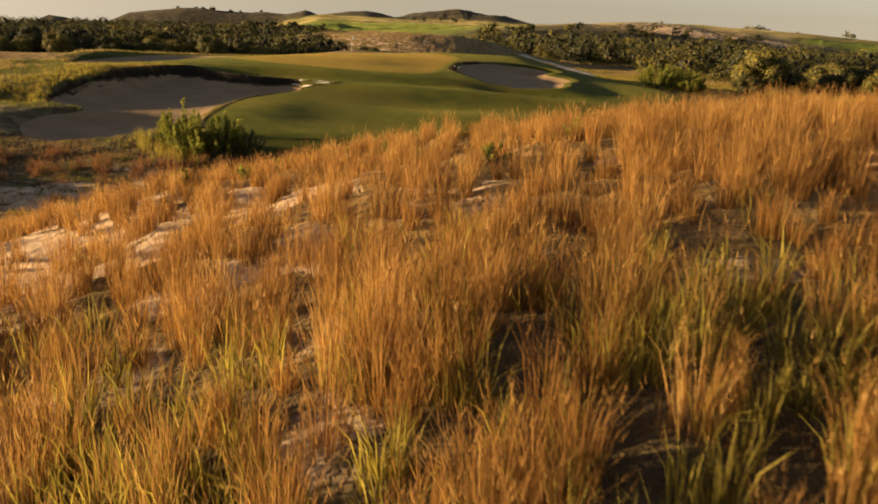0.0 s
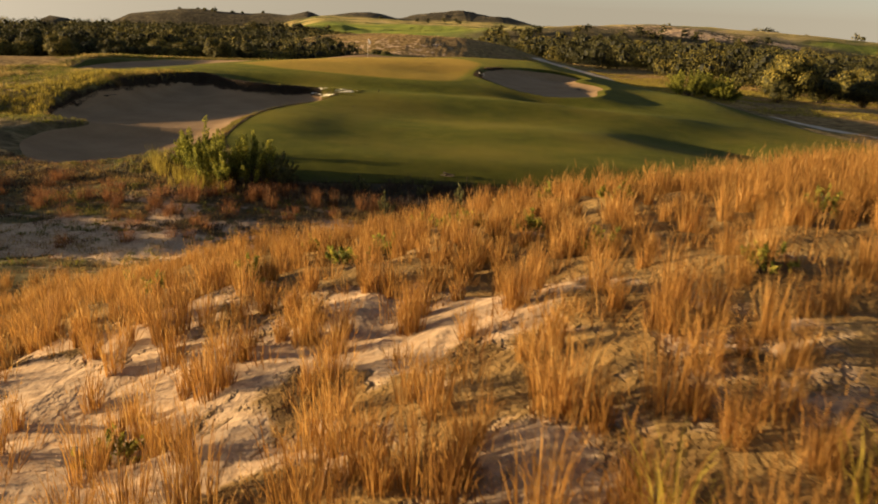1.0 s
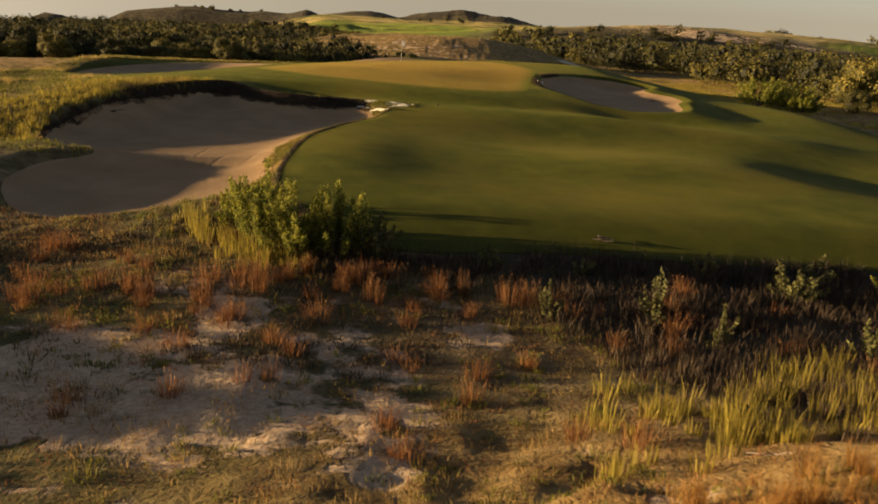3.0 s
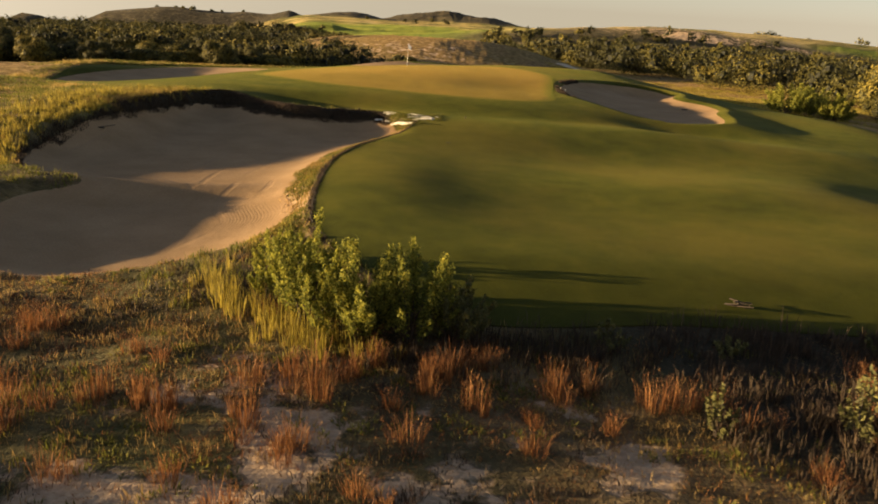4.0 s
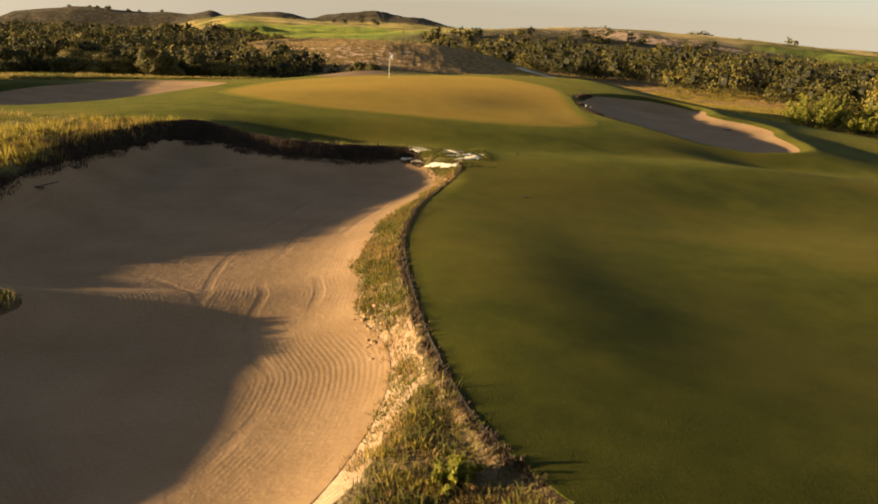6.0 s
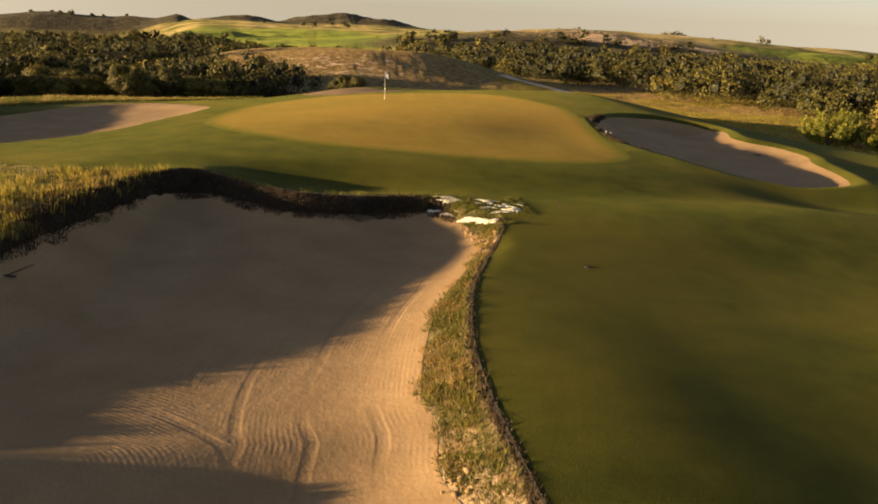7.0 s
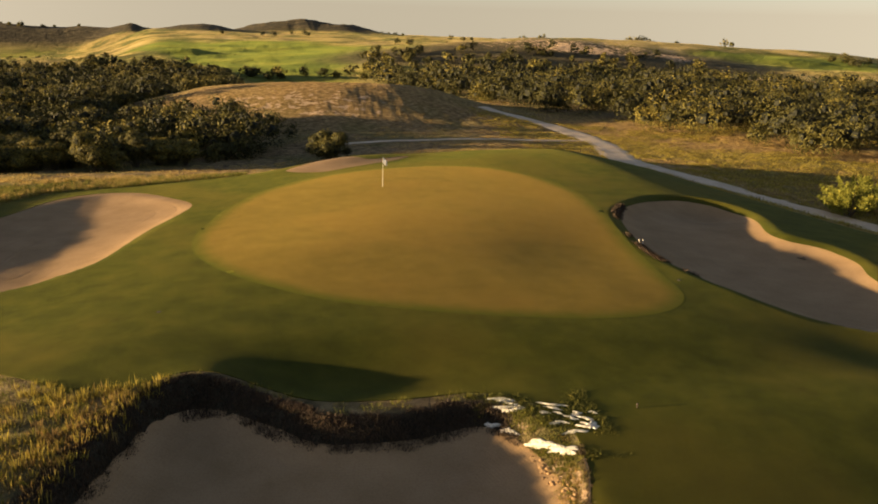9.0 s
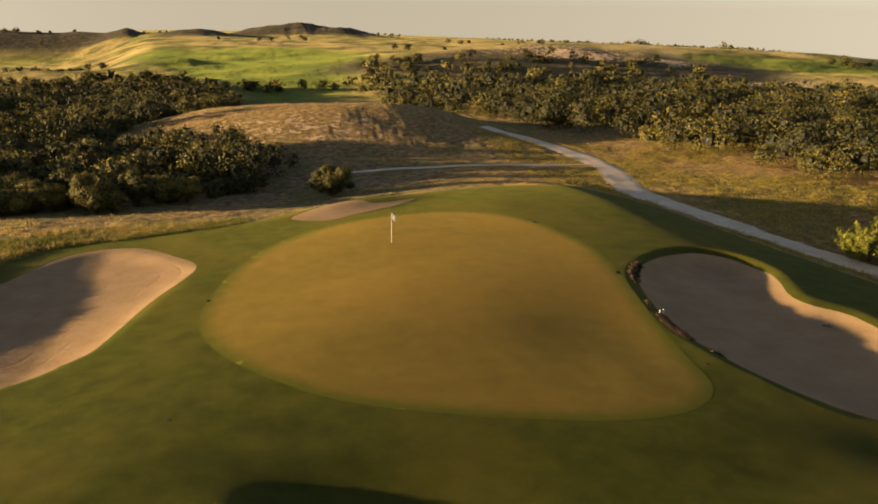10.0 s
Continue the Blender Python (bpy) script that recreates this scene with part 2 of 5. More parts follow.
M_SOIL = plain_material("shade_dark_turf_soil", (0.010, 0.008, 0.005), (0.028, 0.021, 0.013), 9, 0.95)
M_WHITE = plain_material("white_sand_crust", (0.56, 0.51, 0.38), (0.84, 0.78, 0.62), 5, 0.95)


# ---- the lie of the land ----
from mathutils.geometry import delaunay_2d_cdt

YS = (-20, 0, 8, 14, 20, 25, 30, 35, 40, 46, 54, 64, 74, 82, 95, 110, 124, 134, 145, 165, 200)
PROFILE = {
    -40: (1.2, 1.2, 1.2, 1.2, 1.0, 0.9, 0.7, 0.6, 0.6, 0.9, 1.3, 2.1, 2.5, 2.3, 2.2, 2.2, 2.0, 1.2, 0.0, -1.0, -1.0),
    -26: (1.5, 1.5, 1.5, 1.5, 1.3, 1.0, 0.7, 0.5, 0.5, 0.9, 1.5, 2.6, 3.2, 3.3, 3.2, 3.0, 2.5, 1.3, 0.3, -0.8, -1.0),
    -13: (2.0, 2.2, 2.3, 2.2, 1.9, 1.3, 0.8, 0.7, 1.0, 1.8, 2.0, 2.3, 2.8, 3.4, 4.0, 4.0, 3.6, 2.4, 0.8, 0.0, 0.0),
    -6: (2.8, 3.1, 3.7, 4.25, 3.8, 2.3, 1.0, 0.6, 0.9, 2.0, 2.1, 2.4, 2.8, 3.4, 4.1, 4.15, 4.0, 3.2, 1.5, 0.3, 0.3),
    0: (3.6, 4.2, 5.2, 5.7, 5.25, 3.7, 1.7, 0.7, 0.9, 2.0, 2.2, 2.45, 2.64, 3.3, 3.9, 4.2, 4.3, 3.7, 2.0, 0.5, 0.5),
    8: (4.2, 5.0, 6.1, 6.6, 6.2, 5.35, 3.5, 1.5, 1.0, 2.0, 2.1, 2.2, 2.36, 3.2, 3.7, 4.0, 4.3, 3.9, 2.2, 0.6, 0.5),
    20: (4.5, 5.4, 6.4, 6.75, 6.6, 6.2, 4.8, 3.0, 1.8, 1.7, 1.5, 1.4, 1.7, 2.3, 2.6, 2.8, 2.5, 1.6, 1.0, 0.5, 0.5),
    40: (4.5, 5.4, 6.2, 6.5, 6.6, 6.5, 6.0, 4.6, 2.6, 1.6, 1.4, 1.2, 1.1, 1.0, 1.0, 1.0, 0.8, 0.6, 0.5, 0.3, 0.3),
}


def cubic(xp, fp, x):
    """Monotone cubic through the knots; fp has the knots along its first axis. Held flat outside."""
    xp, fp = np.asarray(xp, float), np.asarray(fp, float)
    x = np.clip(x, xp[0], xp[-1])
    h = np.diff(xp).reshape(-1, *[1] * (fp.ndim - 1))
    d = np.diff(fp, axis=0) / h
    m = np.zeros_like(fp)
    a, b = d[:-1], d[1:]
    w1, w2 = 2 * h[1:] + h[:-1], h[1:] + 2 * h[:-1]
    ok = a * b > 0
    m[1:-1] = np.where(ok, (w1 + w2) / (w1 / np.where(ok, a, 1) + w2 / np.where(ok, b, 1)), 0)
    i = np.clip(np.searchsorted(xp, x) - 1, 0, len(xp) - 2)
    t = ((x - xp[i]) / (xp[i + 1] - xp[i])).reshape(-1, *[1] * (fp.ndim - 1))
    hh = (xp[i + 1] - xp[i]).reshape(t.shape)
    return (fp[i] * (1 + 2 * t) * (1 - t) ** 2 + m[i] * hh * t * (1 - t) ** 2
            + fp[i + 1] * t * t * (3 - 2 * t) + m[i + 1] * hh * t * t * (t - 1))


def near_base(xs, ys):
    table = np.stack([cubic(YS, PROFILE[k], ys) for k in PROFILE])
    return cubic(list(PROFILE), table, xs)


def smooth(a, b, v):
    t = np.clip((v - a) / (b - a), 0, 1)
    return t * t * (3 - 2 * t)


LATTICE = np.random.RandomState(4).rand(256, 256)


def wave(x, y, size, octaves=4):
    """Value noise, about -0.5 to 0.5."""
    out, amp, total = 0.0, 1.0, 0.0
    for o in range(octaves):
        u, v = x / size + 17.3 * o, y / size + 9.1 * o
        i, j = np.floor(u).astype(int), np.floor(v).astype(int)
        a, b = smooth(0, 1, u - i), smooth(0, 1, v - j)
        at = lambda p, q: LATTICE[p % 256, q % 256]
        out = out + amp * ((at(i, j) * (1 - a) + at(i + 1, j) * a) * (1 - b) + (at(i, j + 1) * (1 - a) + at(i + 1, j + 1) * a) * b - 0.5)
        total, amp, size = total + amp, amp * 0.5, size / 2
    return out / total


def hill(x, y, cx, cy, rx, ry, turn=0.0):
    c, s = math.cos(radians(turn)), math.sin(radians(turn))
    u, v = ((x - cx) * c + (y - cy) * s) / rx, (-(x - cx) * s + (y - cy) * c) / ry
    return np.exp(-(u * u + v * v))


def closed(points, fine=6):
    """A smooth closed line through the points."""
    p = np.array(points, float)
    t = np.arange(fine)[:, None] / fine
    out = []
    for k in range(len(p)):
        a, b, c, d = p[k - 1], p[k], p[(k + 1) % len(p)], p[(k + 2) % len(p)]
        out.append(0.5 * (2 * b + (c - a) * t + (2 * a - 5 * b + 4 * c - d) * t * t + (3 * b - a - 3 * c + d) * t ** 3))
    return np.concatenate(out)


def signed(line, x, y):
    """Distance to the closed line, negative within it."""
    best, inside = np.full(np.shape(x), 1e9), np.zeros(np.shape(x), bool)
    for (ax, ay), (bx, by) in zip(line, np.roll(line, -1, axis=0)):
        dx, dy = bx - ax, by - ay
        t = np.clip(((x - ax) * dx + (y - ay) * dy) / (dx * dx + dy * dy + 1e-12), 0, 1)
        best = np.minimum(best, (x - ax - t * dx) ** 2 + (y - ay - t * dy) ** 2)
        if dy:
            inside ^= ((ay > y) != (by > y)) & (x < ax + (y - ay) * dx / dy)
    return np.where(inside, -1, 1) * np.sqrt(best)


GREEN = closed([(-26, 99), (-25.4, 104), (-24.3, 109), (-21.5, 115.5), (-16.5, 120.5), (-11, 122.5), (-6, 122.3), (-2, 119.5), (0.4, 114.8), (1.6, 108.5), (1.2, 102),
                (0.2, 96), (-0.8, 88.6), (-1.3, 84.6), (-3.2, 82.6), (-6, 82), (-9.6, 82.4), (-14.3, 83.6), (-19, 85.7), (-22.8, 89.6), (-25.2, 94.2)])
FAIR = closed([(-9.4, 41.7), (-4, 42.2), (2, 42.2), (10, 42.6), (18, 44), (25, 48), (30, 60), (28, 75), (23, 90), (19.8, 104), (17.6, 114), (16, 123), (12.5, 132), (4, 137), (-5, 136.5),
               (-16, 131.5), (-24, 126), (-33, 122.5), (-40, 119), (-44, 105), (-42, 92), (-36, 84), (-30, 78.8), (-27, 77.3), (-24, 78.4), (-21.5, 77.4), (-19.5, 76.2),
               (-16.5, 76.2), (-13.5, 76.4), (-11.3, 74.2), (-11.5, 70.8), (-12.55, 67.8), (-13.65, 64.6), (-14.35, 61.4), (-14.7, 58.5), (-14.75, 55.5), (-14.6, 52), (-14.2, 48.5), (-13.4, 46.2), (-11.9, 43.9)])
MAIN_TRAP = closed([(-25.1, 76.0), (-23.6, 76.9), (-21.2, 75.2), (-19.6, 73.8), (-17, 73.8), (-13.8, 74.4), (-12.4, 71.4), (-12.75, 68.6), (-14.25, 65.0), (-15.35, 62), (-16.05, 58.4),
                    (-15.95, 56.4), (-16.1, 54.6), (-15.4, 52.4), (-15.6, 50), (-16.4, 47.6), (-17.3, 46.1), (-18.8, 45.2), (-21.2, 44.5), (-23.0, 45.4), (-24.4, 47.3), (-25.4, 49.4), (-25.6, 51.6),
                    (-25.2, 53.3), (-24, 54.8), (-25.8, 56.2), (-27.8, 58), (-28.7, 62), (-27.8, 66.6), (-26.8, 70.6), (-26.0, 73.6)])
LEFT_TRAP = closed([(-38.0, 117), (-35.3, 119.2), (-32.2, 118.6), (-29.3, 115), (-27.1, 110.3), (-29.4, 103.8), (-30.9, 98.6), (-32.2, 95.3), (-34.8, 92.8), (-38.0, 91.4), (-41.6, 92.5), (-43, 98), (-42, 106), (-40, 111)])
RIGHT_TRAP = closed([(2.9, 102.5), (6.1, 105.8), (9.6, 107.4), (12.2, 106.4), (13.0, 103.4), (12.4, 100.6), (11.2, 97.4), (11.5, 95.6), (13.0, 93.8), (13.2, 91), (12.2, 88.6), (11.8, 86.2), (11.5, 84.6), (10.4, 82.0),
                     (8.4, 80.9), (6.2, 80.6), (4.2, 82.0), (2.5, 84.8), (1.3, 88.2), (0.6, 92.2), (1.3, 98)])
BACK_TRAP = closed([(-20.2, 124.6), (-18.3, 127.3), (-15.6, 129.2), (-13.6, 129.0), (-12.4, 128.0), (-10.6, 128.6), (-7.9, 130.2), (-9.6, 127.6), (-12.2, 125.6), (-14.6, 124.0), (-17.2, 122.6)])
TRAPS = ((MAIN_TRAP, lambda x, y: 0.34 + 0.050 * (y - 46) + 0.02 * (x + 22) + 0.42 * hill(x, y, -21.8, 56.0, 4.5, 1.0, 6) + 0.85 * smooth(-24.5, -29.3, x) * smooth(62, 67, y) - 0.22 * smooth(66, 71, y) * smooth(-20, -15, x), 0.9, 0.60), (LEFT_TRAP, lambda x, y: 1.40 + 0.025 * (y - 94) + 0.11 * np.clip(x + 34.5, 0, None), 0.8, 0.40),
         (RIGHT_TRAP, lambda x, y: 2.22 + 0.045 * (y - 82) - 0.04 * (x - 6) - 0.6 * hill(x, y, 11, 105, 4, 3.2), 0.6, 0.62), (BACK_TRAP, lambda x, y: 9.0 + 0 * x, 0.4, 0.1))
TRACK = np.array([(44, 74), (34, 86), (28.5, 97), (25.0, 106.5), (23.0, 116.5), (21.4, 128), (22.0, 146), (25, 157), (28, 168), (28.4, 180), (26, 191), (22, 198), (17.5, 203)], float)
SIDE_TRACK = np.array([(-16, 165), (-11, 167.5), (-5, 168.5), (8, 169.5), (26.6, 172)], float)


def line_distance(line, x, y):
    best = np.full(np.shape(x), 1e9)
    for (ax, ay), (bx, by) in zip(line[:-1], line[1:]):
        dx, dy = bx - ax, by - ay
        t = np.clip(((x - ax) * dx + (y - ay) * dy) / (dx * dx + dy * dy), 0, 1)
        best = np.minimum(best, (x - ax - t * dx) ** 2 + (y - ay - t * dy) ** 2)
    return np.sqrt(best)


def spread(lo, hi, cell, grow, end_lo, end_hi):
    """Grid lines: even between lo and hi, wider and wider beyond."""
    out, a, b, s = list(np.arange(lo, hi + cell / 2, cell)), [], [], cell
    p = lo
    while p > end_lo:
        s *= grow
        p -= s
        a.append(p)
    s, p = cell, out[-1]
    while p < end_hi:
        s *= grow
        p += s
        b.append(p)
    return np.array(a[::-1] + out + b)


GX, GY = spread(-46, 44, 0.42, 1.05, -3200, 3200), spread(-4, 136, 0.42, 1.026, -60, 4600)
GX = np.sort(np.r_[GX[(GX < -15) | (GX > 14)], np.arange(-14.9, 14, 0.2)])
GY = np.sort(np.r_[GY[(GY < 2) | (GY > 27)], np.arange(2.1, 27, 0.2)])
X, Y = np.meshgrid(GX, GY, indexing="ij")


def ridge_of(x, y):
    """The long dark ridge at the skyline."""
    return (x > -580) * (x < -150) * np.exp(-((y - 1050) / 55) ** 2)


def basin_of(x, y):
    """The low ground before the ridge."""
    return smooth(-0.13, -0.235, (x + 21) / np.maximum(y - 51, 60) + 0.05 * wave(x, y, 90, 3))


def far_base(x, y):
    z = -0.9 + 12.5 * smooth(260, 720, y) + 1.2 * smooth(-60, 60, x) * smooth(120, 200, y)
    z = z + 1.1 * hill(x, y, 4, 163, 20, 12) + 6.0 * hill(x, y, -13, 208, 27, 24) + 2.2 * hill(x, y, 8, 214, 16, 16) + 2.5 * hill(x, y, -36, 214, 16, 16)
    z = z + 9.0 * hill(x, y, 105, 420, 120, 55, 12) + 6 * hill(x, y, 230, 460, 150, 60)
    way_off = (x + 21) / np.maximum(y - 51, 60)
    basin = basin_of(x, y)
    z = z - (12.5 * smooth(260, 720, y) + (0.020 + 0.014 * smooth(-0.30, -0.55, way_off)) * np.clip(y - 300, 0, None)) * basin * smooth(280, 380, y)
    z = z - 0.065 * np.clip(x - 0.58 * y, 0, 600) * smooth(300, 800, y)
    peak = hill(x, y, 10, 935, 32, 50) + 0.58 * hill(x, y, -34, 940, 28, 50) + 0.55 * hill(x, y, 54, 930, 28, 50) + 0.42 * hill(x, y, -88, 850, 34, 40)
    z = z + 13.8 * peak + (wave(x, y, 22, 5) * 9.0) * np.minimum(peak, 1) + 4 * hill(x, y, -72, 330, 40, 22) + 4.5 * hill(x, y, -118, 408, 42, 18) + 2.6 * hill(x, y, -60, 426, 13, 7) + 2.2 * hill(x, y, 214, 402, 14, 7)
    z = z - 0.022 * np.clip(x - 150, 0, None) * smooth(300, 800, y) - 0.004 * np.clip(-x - 250, 0, None) * smooth(300, 800, y) - 3.0 * smooth(-165, -260, x) * smooth(330, 560, y)
    crest = np.interp(x, (-560, -530, -505, -485, -455, -430, -400, -365, -329, -267, -233, -200, -178, -165, -152), (-30, -20, -4, -4, -14, -11, 1, 8, 12, 11, 12, 13, 19, 14, -8))
    z = z + np.maximum(crest + 9 * wave(x, y, 40, 5) - z, 0) * ridge_of(x, y)
    z = z + (wave(x, y, 90, 4) * 3.2 + wave(x + 55, y, 34, 3) * 2.6) * smooth(230, 420, y) * (1 - ridge_of(x, y)) + wave(x, y, 24, 4) * 1.0 * smooth(130, 170, y)
    return z


def rolls(x, y):
    """Soft humps and hollows of the mown ground, and rises added to cast shade."""
    z = 0.30 * hill(x, y, 1, 57, 9, 4) - 0.25 * hill(x, y, 0, 66, 12, 4) + 0.30 * hill(x, y, 4, 74, 8, 3.5)
    z = z - 0.4 * hill(x, y, 14, 60, 5, 6) + 0.25 * hill(x, y, 15, 71, 6, 4) - 0.25 * hill(x, y, 15, 84, 4, 6)
    z = z + 0.18 * hill(x, y, -12.4, 55, 3.2, 8) - 0.30 * hill(x, y, -3, 56, 7, 9) - 0.7 * hill(x, y, -31, 58.8, 4, 2.3) + 0.12 * hill(x, y, -27, 53.4, 3, 1.5) - 0.22 * hill(x, y, -4, 77, 12, 2.6) - 0.42 * hill(x, y, -18.5, 78.2, 6, 2.3) + 0.40 * hill(x, y, -45.5, 107, 3, 9) - 0.28 * hill(x, y, -45, 96, 5, 4) - 0.22 * hill(x, y, 3, 64, 9, 13)
    z = z + 0.12 * hill(x, y, -12, 101, 7, 5) - 0.28 * hill(x, y, -4, 92, 5, 5) + 0.15 * hill(x, y, -20, 94, 5, 5) + 0.3 * hill(x, y, 24, 90, 6, 9)
    # rises at x -27.5 and -29.5: out of view, added to shade the hollow
    z = z + 1.2 * hill(x, y, -27.5, 31.4, 4.5, 4.2) + 0.22 * hill(x, y, -23.4, 78.2, 2.2, 1.5) + 0.25 * hill(x, y, -28, 49.5, 2.6, 3.2) + 0.65 * hill(x, y, -29.5, 39.0, 4, 3.8) + 0.14 * hill(x, y, -31.5, 70.6, 3, 3.2) - 0.38 * hill(x, y, 7, 78.3, 5.5, 3.2, -30)
    return 1.3 * z + 0.85 * hill(x, y, -13.8, 129.8, 8, 3.0, 27)


near = near_base(np.clip(GX, -40, 40), GY)
edge = np.maximum(smooth(38, 75, np.abs(X)) * smooth(80, 170, Y), smooth(140, 195, Y))
H = near * (1 - edge) + far_base(X, Y) * edge
H += rolls(X, Y)
D_TRACK = line_distance(TRACK, X, Y)
H -= 0.7 * np.exp(-(D_TRACK / 4.5) ** 2) * smooth(135, 118, Y)
D_FAIR, D_GREEN = signed(FAIR, X, Y), signed(GREEN, X, Y)
D_TRAPS = [signed(line, X, Y) for line, *_ in TRAPS]
D_ALL = np.minimum.reduce([D_FAIR, *D_TRAPS])
# the strip between bunker and fairway lies a hand lower than the turf
H -= 0.15 * smooth(0.02, 0.4, D_FAIR) * smooth(2.6, 2.0, D_FAIR) * smooth(-18, -17, X) * smooth(-10, -10.6, X) * smooth(44, 47, Y) * smooth(74, 72, Y)
wild = smooth(0.2, 2.5, D_ALL)
dune = smooth(34, 28, Y) * smooth(-16, -6, X + 9 * wave(X, Y, 9, 3)) * smooth(-60, -30, Y)
H += wild * (wave(X, Y, 3.2, 4) * (0.28 + 0.30 * dune) + 0.10 * wave(X, Y, 0.9, 2))
H += wild * dune * (0.30 * wave(X, Y + 7, 1.1, 3) + 0.22 * wave(X + 3, Y, 0.55, 2))
for (line, floor, wall, bowl), d in zip(TRAPS, D_TRAPS):
    sand = np.minimum(floor(X, Y) + bowl * np.exp(np.minimum(d, 0) / 1.4), H + 0.02)
    k = smooth(-0.05, 1, d / (wall * (1 - 0.5 * smooth(-24.0, -25.5, X) * smooth(56, 59, Y) * smooth(80, 77, Y))) + 0.35 * wave(X, Y, 1.6, 3))
    H = np.where(d < 0, sand, sand * (1 - k) + H * k)


def height(x, y, table=None):
    """The ground's height at any place."""
    t = H if table is None else table
    x, y = np.asarray(x, float), np.asarray(y, float)
    i = np.clip(np.searchsorted(GX, x) - 1, 0, len(GX) - 2)
    j = np.clip(np.searchsorted(GY, y) - 1, 0, len(GY) - 2)
    u, v = np.clip((x - GX[i]) / (GX[i + 1] - GX[i]), 0, 1), np.clip((y - GY[j]) / (GY[j + 1] - GY[j]), 0, 1)
    return (t[i, j] * (1 - u) + t[i + 1, j] * u) * (1 - v) + (t[i, j + 1] * (1 - u) + t[i + 1, j + 1] * u) * v


def mesh_of(name, verts, faces, mat, smooth_shade=True, attrs=None):
    """A mesh from arrays; faces all of one size, or a list of such arrays."""
    faces = faces if isinstance(faces, list) else [faces]
    me = bpy.data.meshes.new(name)
    me.vertices.add(len(verts))
    me.vertices.foreach_set("co", np.asarray(verts, np.float32).ravel())
    sizes = np.concatenate([np.full(len(f), f.shape[1]) for f in faces])
    loops = np.concatenate([f.ravel() for f in faces])
    me.loops.add(len(loops))
    me.loops.foreach_set("vertex_index", loops.astype(np.int32))
    me.polygons.add(len(sizes))
    me.polygons.foreach_set("loop_start", np.r_[0, np.cumsum(sizes)[:-1]].astype(np.int32))
    me.polygons.foreach_set("use_smooth", np.full(len(sizes), smooth_shade))
    for key, values in (attrs or {}).items():
        a = me.attributes.new(key, "FLOAT", "POINT")
        a.data.foreach_set("value", np.asarray(values, np.float32).ravel())
    me.materials.append(mat)
    me.update(calc_edges=True)
    me.validate()
    return me


def grid_faces(nx, ny):
    i, j = np.meshgrid(np.arange(nx - 1), np.arange(ny - 1), indexing="ij")
    a = (i * ny + j).ravel()
    return np.stack([a, a + ny, a + ny + 1, a + 1], 1)


# the ground sheet dips under the turf and sand that lie in it
sink = 0.22 * smooth(-0.25, -0.7, np.minimum.reduce([D_FAIR, *D_TRAPS]))
gold = np.maximum.reduce([dune, 0.9 * hill(X, Y, -12, 205, 36, 26), 0.9 * smooth(240, 330, Y), 0.95 * smooth(0.05, 0.3, hill(X, Y, 38, 142, 26, 46)), 0.7 * smooth(-28, -36, X) * smooth(60, 75, Y) * smooth(130, 110, Y)])
sandy = dune * (0.25 - 0.15 * smooth(14, 19, Y) + 0.24 * smooth(4, 11, Y) * smooth(6, -3, X) * (1 - 0.75 * smooth(13.5, 17, Y))) + 0.24 * hill(X, Y, -6.5, 14.5, 3.5, 4) + 0.5 * hill(X, Y, -6.3, 36.3, 1.3, 0.8) + 0.6 * hill(X, Y, -7.4, 38.3, 1.6, 0.8) + 0.55 * hill(X, Y, -4.9, 38.9, 1.1, 0.7) + 0.5 * hill(X, Y, -12.6, 37.0, 1.8, 0.9) + 0.45 * hill(X, Y, -17, 31, 5, 4) + 0.26 * hill(X, Y, -12, 34.5, 5, 2.5) + 0.16 * hill(X, Y, -13.5, 39.2, 3.5, 2.0) + 0.14 * hill(X, Y, -17.5, 32.6, 4, 2.2) + 0.12 * smooth(27, 31, Y) * smooth(42, 38, Y) * smooth(-4, -10, X)
sandy = sandy + 0.9 * smooth(0.85, 0.45, D_TRAPS[0] + 0.5 * wave(X, Y, 1.3, 3)) * smooth(-17.8, -17, X) * np.maximum(smooth(58.5, 56.5, Y), 0.45 * smooth(67, 69, Y)) * smooth(76, 73, Y) * (D_TRAPS[0] > -1) + 0.9 * smooth(0.7, 0.3, D_TRAPS[2] + 0.4 * wave(X, Y, 1.3, 3)) * smooth(7, 9, X) * smooth(103, 101, Y) * (D_TRAPS[2] > -1) + 0.9 * smooth(0.7, 0.3, D_TRAPS[1] + 0.4 * wave(X, Y, 1.3, 3)) * smooth(-35, -32, X) * (D_TRAPS[1] > -1) + 0.46 * hill(X, Y, -18, 194, 22, 10) + 0.35 * hill(X, Y, 34, 128, 16, 20) + 0.6 * hill(X, Y, 26.5, 131, 3, 1.6) + 0.42 * hill(X, Y, -11, 31, 6, 4) + 0.5 * hill(X, Y, 105, 410, 80, 22) + 1.3 * hill(X, Y, -60, 416, 10, 7) + 1.3 * hill(X, Y, 212, 392, 12, 5) + 1.2 * hill(X, Y, 106, 394, 18, 4) + 1.2 * hill(X, Y, 148, 388, 9, 4) + 1.5 * np.exp(-(line_distance(np.array([(140, 352), (180, 343), (225, 312), (300, 300)]), X, Y) / 5.5) ** 2) + 0.5 * smooth(300, 450, Y) * smooth(0.12, 0.26, wave(X, Y, 60, 5))
hills = smooth(0.12, 0.4, ridge_of(X, Y) + hill(X, Y, 10, 935, 46, 50) + hill(X, Y, -34, 940, 28, 50) + hill(X, Y, 54, 930, 28, 50) + hill(X, Y, -88, 850, 34, 40))
